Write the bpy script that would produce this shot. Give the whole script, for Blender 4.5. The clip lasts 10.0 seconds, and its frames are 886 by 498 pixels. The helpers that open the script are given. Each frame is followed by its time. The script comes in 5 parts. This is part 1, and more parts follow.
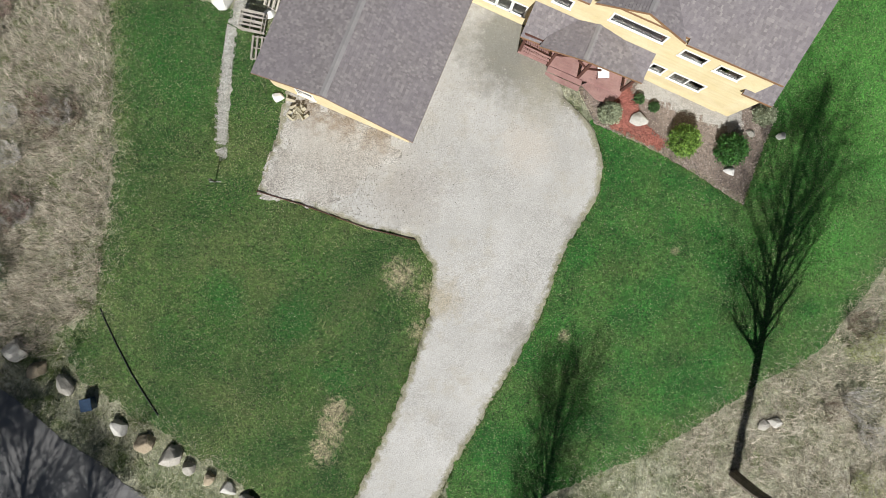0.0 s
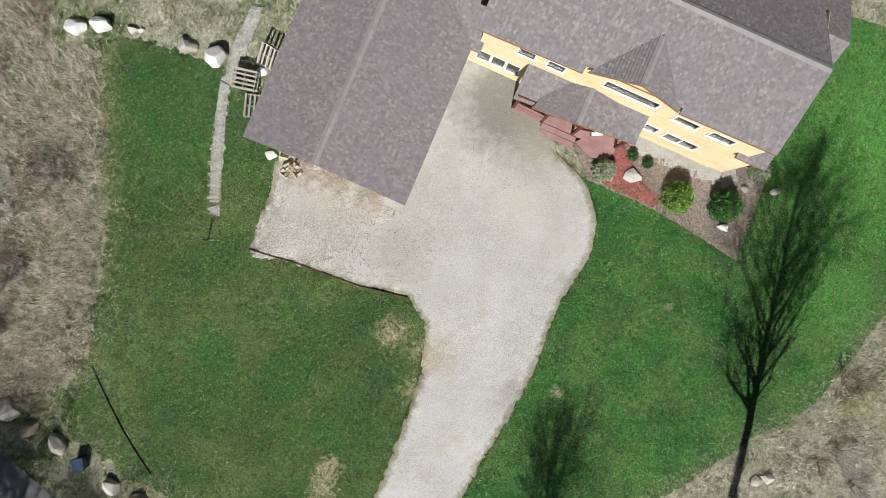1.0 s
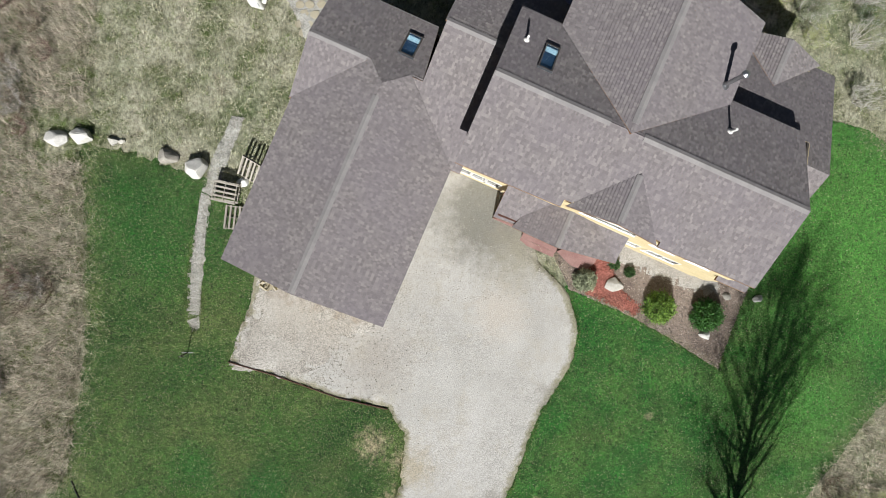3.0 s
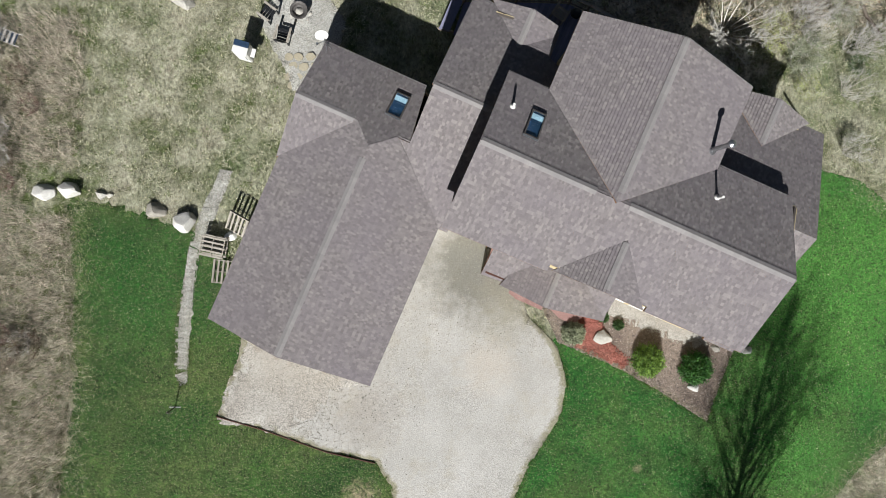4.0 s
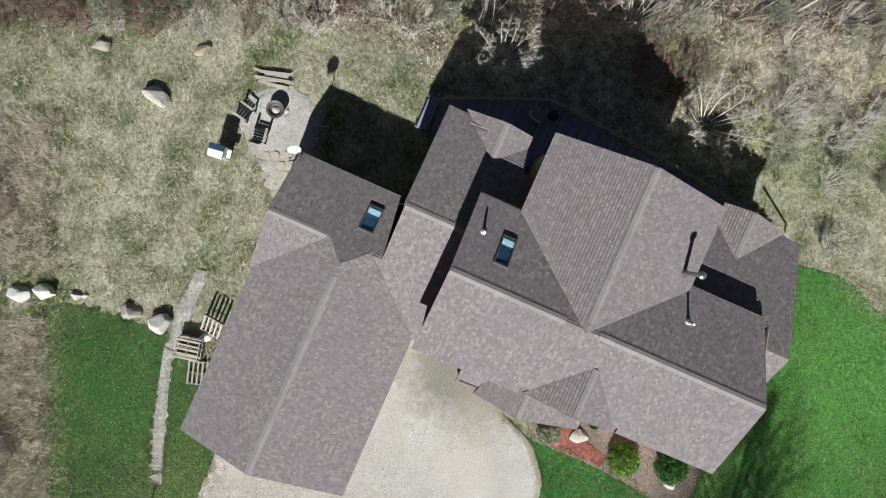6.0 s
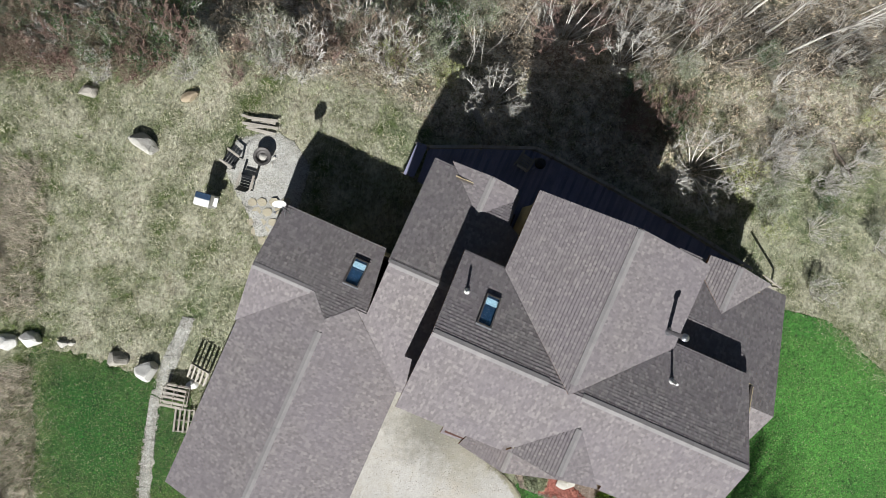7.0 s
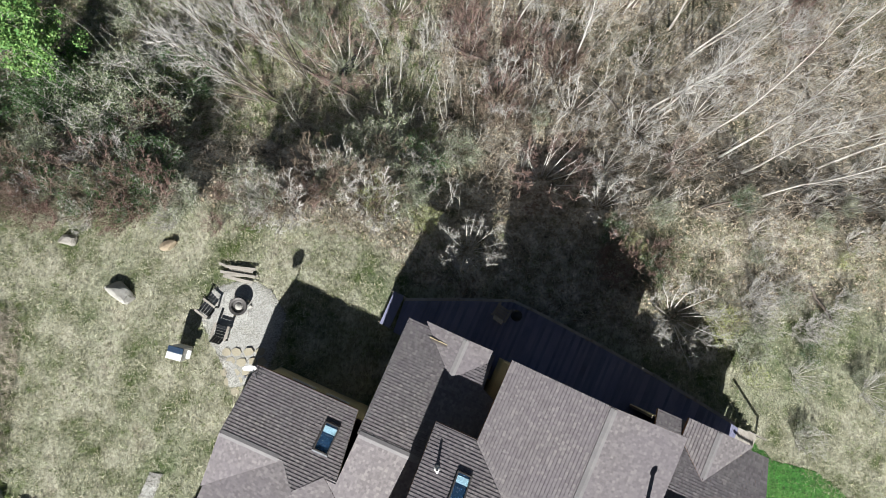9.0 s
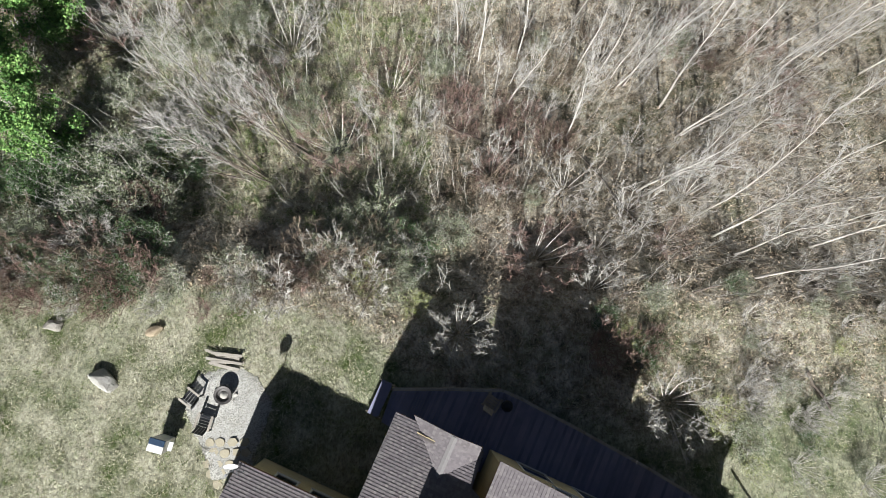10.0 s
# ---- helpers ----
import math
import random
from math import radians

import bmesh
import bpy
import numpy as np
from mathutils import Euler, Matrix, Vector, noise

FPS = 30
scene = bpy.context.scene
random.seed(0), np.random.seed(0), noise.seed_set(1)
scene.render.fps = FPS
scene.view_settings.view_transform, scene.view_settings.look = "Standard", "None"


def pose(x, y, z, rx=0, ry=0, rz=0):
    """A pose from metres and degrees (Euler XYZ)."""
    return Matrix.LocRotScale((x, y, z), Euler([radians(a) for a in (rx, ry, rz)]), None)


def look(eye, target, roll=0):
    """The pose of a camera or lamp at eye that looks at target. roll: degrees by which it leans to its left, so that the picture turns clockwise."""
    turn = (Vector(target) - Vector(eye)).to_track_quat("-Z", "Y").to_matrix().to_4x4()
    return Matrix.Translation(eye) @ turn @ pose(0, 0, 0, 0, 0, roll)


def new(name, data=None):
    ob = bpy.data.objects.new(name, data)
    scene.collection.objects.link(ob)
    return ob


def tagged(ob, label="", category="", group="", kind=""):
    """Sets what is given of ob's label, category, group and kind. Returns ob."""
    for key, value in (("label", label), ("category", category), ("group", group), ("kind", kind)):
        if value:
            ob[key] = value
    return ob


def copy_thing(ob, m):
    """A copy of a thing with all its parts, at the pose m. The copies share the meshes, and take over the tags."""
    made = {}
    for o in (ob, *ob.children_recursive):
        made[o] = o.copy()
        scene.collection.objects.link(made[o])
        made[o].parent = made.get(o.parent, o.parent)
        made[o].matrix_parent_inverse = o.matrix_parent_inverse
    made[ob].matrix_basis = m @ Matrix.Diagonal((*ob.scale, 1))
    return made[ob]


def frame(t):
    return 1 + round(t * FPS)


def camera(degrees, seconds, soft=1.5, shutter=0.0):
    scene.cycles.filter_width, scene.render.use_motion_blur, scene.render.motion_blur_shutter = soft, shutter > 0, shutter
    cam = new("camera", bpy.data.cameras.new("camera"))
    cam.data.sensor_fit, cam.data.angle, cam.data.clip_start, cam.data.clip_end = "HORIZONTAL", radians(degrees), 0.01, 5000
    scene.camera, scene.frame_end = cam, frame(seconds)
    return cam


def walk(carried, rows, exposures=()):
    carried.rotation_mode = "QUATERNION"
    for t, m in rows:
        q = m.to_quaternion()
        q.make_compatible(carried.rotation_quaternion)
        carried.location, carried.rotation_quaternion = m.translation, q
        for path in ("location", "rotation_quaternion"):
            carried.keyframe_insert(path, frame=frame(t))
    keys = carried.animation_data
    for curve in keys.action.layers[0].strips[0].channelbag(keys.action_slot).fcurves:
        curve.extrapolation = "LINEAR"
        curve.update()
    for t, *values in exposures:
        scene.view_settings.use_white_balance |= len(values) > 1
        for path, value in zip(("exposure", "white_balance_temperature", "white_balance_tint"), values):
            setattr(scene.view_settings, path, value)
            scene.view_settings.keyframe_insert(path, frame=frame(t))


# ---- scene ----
cam = camera(70.7, 10.0, soft=0.85)
METRES, EYE, TILT, LEAN, TURN = 27.0, 32.5, -90.0, -2.9, 0.0
ROWS = [
    (0.0, 0.0, 0.0, 0.0, 0.0, 0.0, -0.0),
    (0.5, 0.0076, 0.0003, 0.0576, 0.06, -0.13, -0.12),
    (1.0, 0.0155, 0.0008, 0.1139, 0.1, -0.23, -0.21),
    (1.5, 0.0242, 0.0015, 0.1695, 0.14, -0.32, -0.29),
    (2.0, 0.0339, 0.0024, 0.2232, 0.2, -0.37, -0.39),
    (2.5, 0.0434, 0.003, 0.277, 0.2, -0.44, -0.49),
    (4.0, 0.0753, 0.0066, 0.4356, 0.27, -0.68, -0.73),
    (4.5, 0.0872, 0.0081, 0.4869, 0.33, -0.75, -0.8),
    (5.0, 0.0973, 0.0094, 0.5368, 0.33, -0.82, -0.87),
    (5.5, 0.1082, 0.0108, 0.5856, 0.36, -0.91, -0.96),
    (7.0, 0.1437, 0.0143, 0.7277, 0.42, -1.21, -1.19),
    (7.5, 0.1553, 0.0153, 0.7729, 0.45, -1.17, -1.27),
    (8.0, 0.1661, 0.0157, 0.8172, 0.44, 0.15, -1.33),
    (8.5, 0.1759, 0.0162, 0.8588, 0.46, 2.22, -1.38),
    (9.0, 0.1854, 0.0172, 0.8991, 0.46, 4.32, -1.42),
    (9.5, 0.196, 0.0181, 0.9392, 0.48, 6.43, -1.5),
    (10.0, 0.2036, 0.019, 0.9781, 0.48, 8.48, -1.57),
]
walk(cam, [(t, pose(0, 0, EYE, TILT, LEAN, TURN) @ pose(METRES * x, METRES * y, METRES * z, 90 + pitch, roll, yaw)) for t, x, y, z, yaw, pitch, roll in ROWS],
     [(0.0, 0.55, 6280, 10), (5.0, 0.56, 6280, 10), (7.5, 0.69, 6200, 10), (10.0, 0.88, 6200, 10)])

# ---- world and sun ----
SUN_FROM = Vector((-0.185, -0.983, 0.955)).normalized()
world = bpy.data.worlds.new("sky")
scene.world = world
world.use_nodes = True
wn = world.node_tree.nodes
sky = wn.new("ShaderNodeTexSky")
sky.sky_type, sky.sun_disc = "NISHITA", False
sky.sun_elevation = math.asin(SUN_FROM.z)
sky.sun_rotation = math.atan2(SUN_FROM.x, SUN_FROM.y)
world.node_tree.links.new(sky.outputs[0], wn["Background"].inputs[0])
wn["Background"].inputs[1].default_value = 0.017
lamp = bpy.data.lights.new("sun", "SUN")
lamp.energy, lamp.angle, lamp.color = 5.0, radians(0.53), (1.0, 0.985, 0.955)
sun = new("sun", lamp)
sun.matrix_world = look(SUN_FROM * 100, (0, 0, 0))


# ---- materials ----
def lin(h):
    """A linear colour from a hex string."""
    v = [int(h[i:i + 2], 16) / 255 for i in (0, 2, 4)]
    return tuple(c / 12.92 if c <= 0.04045 else ((c + 0.055) / 1.055) ** 2.4 for c in v) + (1.0,)


class Nodes:
    def __init__(self, name, rough=0.8, metal=0.0):
        self.m = bpy.data.materials.new(name)
        self.m.use_nodes = True
        self.t = self.m.node_tree
        self.b = self.t.nodes["Principled BSDF"]
        self.b.inputs["Roughness"].default_value = rough
        self.b.inputs["Metallic"].default_value = metal
        self.b.inputs["Specular IOR Level"].default_value = 0.3
        self.pos = self.add("ShaderNodeNewGeometry").outputs["Position"]

    def add(self, kind, **inputs):
        n = self.t.nodes.new(kind)
        for k, v in inputs.items():
            self.set(n.inputs[k.replace("_", " ")], v)
        return n

    def set(self, socket, v):
        if isinstance(v, bpy.types.NodeSocket):
            self.t.links.new(v, socket)
        else:
            socket.default_value = v

    def noise(self, scale, detail=4.0, rough=0.6, vec=None, stretch=None):
        v = vec or self.pos
        if stretch:
            mp = self.add("ShaderNodeMapping", Vector=v, Scale=stretch)
            v = mp.outputs[0]
        return self.add("ShaderNodeTexNoise", Vector=v, Scale=scale, Detail=detail, Roughness=rough).outputs[0]

    def ramp(self, fac, *stops):
        r = self.add("ShaderNodeValToRGB", Fac=fac)
        e = r.color_ramp.elements
        e[0].position, e[0].color = stops[0]
        e[1].position, e[1].color = stops[-1]
        for p, c in stops[1:-1]:
            e.new(p).color = c
        return r.outputs[0]

    def mix(self, fac, a, b, kind="MIX"):
        n = self.t.nodes.new("ShaderNodeMix")
        n.data_type, n.blend_type = "RGBA", kind
        self.set(n.inputs[0], fac)
        self.set(n.inputs[6], a)
        self.set(n.inputs[7], b)
        return n.outputs[2]

    def math(self, op, a, b=0.0, clamp=False):
        n = self.t.nodes.new("ShaderNodeMath")
        n.operation, n.use_clamp = op, clamp
        self.set(n.inputs[0], a)
        self.set(n.inputs[1], b)
        return n.outputs[0]

    def zone(self, x, y, z, r0, r1, ragged=0.8, scale=1.5):
        """1 within r0 of a place, 0 beyond r1, with a ragged edge."""
        n = self.t.nodes.new("ShaderNodeVectorMath")
        n.operation = "DISTANCE"
        self.set(n.inputs[0], self.pos)
        n.inputs[1].default_value = (x, y, z)
        d = self.math("ADD", n.outputs["Value"], self.math("MULTIPLY", self.math("SUBTRACT", self.noise(scale, 6.0, 0.7), 0.5), ragged * 4))
        return self.math("DIVIDE", self.math("SUBTRACT", r1, d), r1 - r0, True)

    def attr(self, name):
        n = self.t.nodes.new("ShaderNodeAttribute")
        n.attribute_name = name
        return n.outputs["Fac"]

    def island(self):
        return self.add("ShaderNodeNewGeometry").outputs["Random Per Island"]

    def random(self):
        return self.add("ShaderNodeObjectInfo").outputs["Random"]

    def bump(self, height, strength=0.5, distance=0.02):
        n = self.add("ShaderNodeBump", Height=height, Strength=strength, Distance=distance)
        self.set(self.b.inputs["Normal"], n.outputs[0])
        return self

    def done(self, colour):
        self.set(self.b.inputs["Base Color"], colour)
        return self.m


def grey(v):
    return (v, v, v, 1.0)


def plain(name, a, b, scale=6.0, rough=0.75, metal=0.0, fine=60.0, bump=0.25, isl=0.0, dist=0.01):
    """Two colours mixed by coarse and fine noise, with a fine relief."""
    n = Nodes(name, rough, metal)
    c = n.ramp(n.noise(scale), (0.3, lin(a)), (0.7, lin(b)))
    f = n.noise(fine, 3.0)
    c = n.mix(1.0, c, n.ramp(f, (0.25, grey(0.72)), (0.75, grey(1.0))), "MULTIPLY")
    if isl:
        c = n.mix(1.0, c, n.ramp(n.island(), (0.0, grey(1.0 - isl)), (1.0, grey(1.0))), "MULTIPLY")
    n.bump(f, bump, dist)
    return n.done(c)


def lawn_material(name, deep, mid, dry, amount, bare=(), lush=(), light=()):
    n = Nodes(name, 0.9)
    c = n.mix(n.ramp(n.noise(0.45, 5.0), (0.35, grey(0)), (0.68, grey(1))), lin(deep), lin(mid))
    d = n.math("MULTIPLY", n.ramp(n.noise(0.28, 6.0, 0.65, stretch=(1.0, 1.3, 1.0)), (0.42, grey(0)), (0.72, grey(1))), amount, True)
    c = n.mix(d, c, lin(dry))
    for z in lush:
        c = n.mix(n.math("MULTIPLY", n.zone(*z), 0.7), c, lin("1f5a1c"))
    for z in light:
        c = n.mix(n.math("MULTIPLY", n.zone(*z), 0.65), c, lin("4f8836"))
    for z in bare:
        c = n.mix(n.math("MULTIPLY", n.zone(*z), 0.85), c, lin("a3967a"))
    f = n.noise(11.0, 7.0, 0.8)
    c = n.mix(1.0, c, n.ramp(f, (0.4, grey(0.22)), (0.5, grey(0.85)), (0.61, grey(1.5))), "MULTIPLY")
    c = n.mix(1.0, c, n.ramp(n.noise(3.2, 5.0, 0.75), (0.35, grey(0.6)), (0.65, grey(1.3))), "MULTIPLY")
    s = n.ramp(n.noise(13.0, 3.0, 0.6), (0.58, grey(0)), (0.68, grey(1)))
    c = n.mix(n.math("MULTIPLY", s, 0.5), c, lin("a9a67c"))
    n.bump(f, 0.9, 0.08)
    return n.done(c)


M_LAWN_W = lawn_material("lawn_grass", "264819", "3a5e24", "667040", 0.6,
                         [(-0.6, -1.35, 0.65, 0.1, 1.0, 0.9, 4.0), (-3.75, -8.2, 0.88, 0.2, 0.8, 0.7, 4.0), (-4.1, -9.1, 0.9, 0.2, 0.8, 0.7, 4.0), (-4.5, -10.1, 0.9, 0.2, 0.8, 0.7, 4.0), (0.6, -4.2, 0.7, 0.1, 0.8, 0.8, 4.0), (1.0, -2.2, 0.7, 0.1, 0.7, 0.8, 4.0)],
                         [(-6.0, -3.5, 0.8, 0.5, 1.6), (-3.8, -6.4, 0.85, 0.3, 1.2), (-9.4, -2.3, 0.85, 0.5, 1.5), (-11.5, 9.5, 0.5, 1.5, 4.5)])
M_LAWN_E = lawn_material("lush_lawn_grass", "214f1a", "2f6a25", "62743c", 0.55, [(13.96, -0.1, 0.15, 0.02, 0.3, 0.12, 5.0), (7.9, -4.5, 0.45, 0.02, 0.4, 0.2, 5.0)], [(10.5, 4.0, 0.2, 0.5, 2.5)],
                         [(24.5, 8.0, -0.4, 2.0, 7.5, 1.6, 0.7), (29.0, 11.0, -0.8, 2.0, 8.0, 1.6, 0.7), (22.5, 0.5, -0.1, 0.5, 4.0, 1.2, 0.8)])


def ground_material():
    n = Nodes("meadow_and_leaf_litter", 0.95)
    w = n.attr("woods")
    dry = n.ramp(n.noise(0.5, 6.0, 0.65), (0.34, lin("5c663c")), (0.46, lin("94927a")), (0.58, lin("bcb8a0")), (0.72, lin("a09684")))
    green = n.ramp(n.noise(0.23, 5.0, 0.6), (0.45, grey(0)), (0.65, grey(1)))
    dry = n.mix(n.math("MULTIPLY", green, 0.5), dry, lin("4c6630"))
    litter = n.ramp(n.noise(1.1, 7.0, 0.7), (0.36, lin("4f473c")), (0.48, lin("a09684")), (0.6, lin("ddd5c4")))
    litter = n.mix(n.ramp(n.noise(0.17, 4.0), (0.52, grey(0)), (0.7, grey(0.6))), litter, lin("5c6a38"))
    c = n.mix(w, dry, litter)
    f = n.noise(7.0, 8.0, 0.8, stretch=(1.0, 0.6, 1.0))
    c = n.mix(1.0, c, n.ramp(f, (0.36, grey(0.35)), (0.5, grey(0.9)), (0.64, grey(1.4))), "MULTIPLY")
    n.bump(f, 1.0, 0.15)
    return n.done(c)


def gravel_material(name, a, b, stain, stone=26.0, amount=0.5, zones=(), rim_amount=0.75):
    n = Nodes(name, 0.92)
    c = n.ramp(n.noise(0.35, 5.0, 0.6), (0.3, lin(a)), (0.7, lin(b)))
    c = n.mix(n.ramp(n.noise(0.8, 6.0, 0.7), (0.5, grey(0)), (0.75, grey(0.6))), c, lin(stain))
    rim = n.math("SUBTRACT", n.math("MULTIPLY", n.noise(2.2, 6.0, 0.75), 0.9), n.attr("edge"))
    c = n.mix(n.ramp(rim, (0.14, grey(0)), (0.3, grey(rim_amount))), c, lin("7f7a5c"))
    for x, y, z, r0, r1, tone in zones:
        k = n.zone(x, y, z, r0, r1, 0.9)
        c = n.mix(n.math("MULTIPLY", k, 0.75), c, lin(tone))
    v = n.add("ShaderNodeTexVoronoi", Vector=n.pos, Scale=stone)
    g = n.add("ShaderNodeSeparateColor", Color=v.outputs["Color"]).outputs[0]
    patch = n.ramp(n.noise(0.22, 4.0, 0.6), (0.4, grey(0.25)), (0.65, grey(1)))
    edge = n.math("MAXIMUM", patch, n.math("SUBTRACT", 1.0, n.attr("edge"), True))
    k = n.math("MULTIPLY", edge, amount)
    c = n.mix(k, c, n.mix(1.0, c, n.ramp(g, (0.0, grey(0.35)), (0.5, grey(0.9)), (1.0, grey(1.35))), "MULTIPLY"))
    f = n.noise(14.0, 6.0, 0.75)
    c = n.mix(1.0, c, n.ramp(f, (0.3, grey(0.82)), (0.7, grey(1.06))), "MULTIPLY")
    n.bump(v.outputs["Distance"], 0.5, 0.02)
    return n.done(c)


M_GROUND = ground_material()
M_DRIVE = gravel_material("pale_gravel", "a5a29b", "b5b2ac", "9f9887", zones=[(5.4, 10.4, 0.25, 1.6, 3.4, "6a685c"), (7.0, 8.4, 0.25, 0.5, 2.4, "928d7c"), (6.0, 5.3, 0.3, 0.3, 1.8, "b1a99d"), (-0.2, 3.0, 0.5, 0.4, 2.6, "99938a"), (1.6, -2.6, 0.6, 0.2, 1.3, "a0967f"), (8.8, 0.6, 0.3, 0.3, 1.4, "8d897f"), (5.6, -4.6, 0.5, 0.2, 1.3, "8f8b82")])
M_PATH = gravel_material("grey_gravel_path", "a09e97", "b8b6ae", "93917f", 20.0, 0.9, rim_amount=0.12)
M_PEBBLE = gravel_material("pea_gravel", "9c968d", "aeaaa2", "928b7f", 22.0, 0.85, [(-3.5, 6.6, 0.4, 0.3, 1.3, "80705e"), (-1.6, 5.9, 0.4, 0.2, 1.2, "857664"), (-5.0, 7.2, 0.4, 0.3, 1.2, "7a6b5a")], 0.0)
M_MULCH = gravel_material("brown_wood_mulch", "6b5d53", "8d7f73", "483d36", 16.0, 1.0, rim_amount=0.2)
M_REDMULCH = gravel_material("red_wood_mulch", "8d564b", "9c665a", "75564b", 16.0, 1.0, rim_amount=0.1)
M_ROAD = plain("worn_asphalt", "74726f", "858380", 0.5, 0.95, fine=40.0)


def shingle_material():
    n = Nodes("weathered_shingle", 0.93)
    c = n.ramp(n.island(), (0.0, lin("6b6564")), (0.35, lin("746e6d")), (0.8, lin("7d7775")), (1.0, lin("8b8581")))
    b = n.noise(0.3, 4.0)
    c = n.mix(n.ramp(b, (0.35, grey(0)), (0.7, grey(0.5))), c, lin("746d72"))
    f = n.noise(40.0, 4.0, 0.8)
    c = n.mix(1.0, c, n.ramp(f, (0.3, grey(0.78)), (0.7, grey(1.08))), "MULTIPLY")
    n.bump(f, 0.3, 0.006)
    return n.done(c)


M_SHINGLE = shingle_material()
M_CAP = plain("ridge_shingle", "858180", "918d8a", 2.0, 0.93, isl=0.12)
M_SIDING = plain("cream_painted_siding", "cbb98e", "d8c8a2", 0.9, 0.6, fine=30.0, bump=0.1, isl=0.1)
M_FASCIA = plain("brown_fascia", "7a5a40", "8a6a4e", 2.0, 0.6)
M_SOFFIT = plain("pale_soffit", "b9a27a", "c4ad84", 2.0, 0.7)
M_WHITE = plain("white_painted_trim", "dcdad4", "e8e6e0", 2.0, 0.5, bump=0.05)
M_REDWOOD = plain("red_stained_wood", "94706a", "aa887f", 1.5, 0.7, fine=25.0, isl=0.2)
M_DARKWOOD = plain("dark_stained_post", "4a2f28", "5c3b31", 2.0, 0.7, fine=25.0)
M_DECK = plain("grey_deck_board", "74748a", "8a8aa0", 1.2, 0.7, fine=25.0, isl=0.0)
M_GREYWOOD = plain("weathered_grey_wood", "9c9488", "b7b0a4", 2.0, 0.85, fine=20.0, isl=0.3)
M_RAIL = plain("weathered_rail", "7e756a", "968d80", 2.0, 0.8, fine=20.0)
M_STEEL = plain("galvanised_steel", "9a9c9e", "b4b6b8", 6.0, 0.35, 0.9, bump=0.05)
M_DARK = plain("black_plastic", "1d1e20", "292a2d", 6.0, 0.45, bump=0.1)
M_IRON = plain("blackened_iron", "4d4a48", "6e6a66", 8.0, 0.6, 0.3)
M_NAVY = plain("dark_blue_plastic", "26364a", "33475e", 5.0, 0.4, bump=0.1)
M_ROCK = plain("grey_boulder", "8c877d", "b0aa9e", 1.6, 0.9, fine=18.0, bump=0.6, dist=0.03)
M_ROCK_PALE = plain("pale_boulder", "aaa69c", "c2beb4", 1.5, 0.9, fine=18.0, bump=0.5, dist=0.03)
M_ROCK_WHITE = plain("white_boulder", "c0bdb5", "dad7cf", 1.5, 0.9, fine=18.0, bump=0.5, dist=0.03)
M_ROCK_TAN = plain("tan_boulder", "8f8069", "b3a48b", 1.6, 0.9, fine=18.0, bump=0.6, dist=0.03)
M_FLAG = plain("flagstone", "a39a83", "b8af98", 1.2, 0.9, fine=20.0, isl=0.2)
M_BARK = plain("grey_brown_bark", "5f554b", "7c7267", 3.0, 0.9, fine=25.0, bump=0.6)
M_BIRCH = plain("pale_bark", "c2bbb0", "e4dfd6", 2.5, 0.85, fine=14.0, bump=0.4)
M_TWIG_PALE = plain("pale_twigs", "bcb7ae", "e2ddd4", 1.0, 0.9, isl=0.35)
M_TWIG_BROWN = plain("brown_twigs", "80705f", "a39380", 1.0, 0.9, isl=0.35)
M_TWIG_RED = plain("reddish_twigs", "85695f", "a58c80", 1.0, 0.9, isl=0.3)
M_ROOM = plain("dim_interior", "57504a", "6a635c", 1.0, 0.9)
M_BLIND = plain("white_blind", "cfd4d6", "dde1e2", 2.0, 0.6)


def leaf_material(name, a, b):
    n = Nodes(name, 0.6)
    c = n.ramp(n.island(), (0.0, lin(a)), (1.0, lin(b)))
    n.b.inputs["Subsurface Weight"].default_value = 0.0
    return n.done(n.mix(1.0, c, n.ramp(n.noise(2.6, 6.0, 0.7), (0.32, grey(0.55)), (0.68, grey(1.3))), "MULTIPLY"))


M_LEAF_SHRUB = leaf_material("shrub_leaves", "3a5a1c", "7d9a40")
M_LEAF_BOX = leaf_material("boxwood_leaves", "1f4519", "4c7a34")
M_LEAF_DARK = leaf_material("dark_shrub_leaves", "24401f", "566f40")
M_LEAF_YELLOW = leaf_material("spring_leaves", "8a9450", "b3b870")
M_LEAF_OLIVE = leaf_material("olive_leaves", "6a7256", "a0a588")
M_LEAF_GREEN = leaf_material("bright_leaves", "467436", "8fb064")
M_STRAW = leaf_material("dry_grass_blades", "7a7a54", "e0dcc0")
M_GRASS = leaf_material("green_grass_blades", "4c5f2c", "7c8a4e")
M_BRUSH = leaf_material("dry_brush_stems", "5c5142", "e8dcc6")


def glass_material(name, tint):
    n = Nodes(name, 0.02)
    n.b.inputs["Transmission Weight"].default_value = 1.0
    n.b.inputs["IOR"].default_value = 1.45
    n.b.inputs["Specular IOR Level"].default_value = 0.5
    return n.done(tint)


M_GLASS = glass_material("window_glass", (0.8, 0.85, 0.85, 1))
M_SKYGLASS = glass_material("skylight_glass", (0.55, 0.75, 0.85, 1))


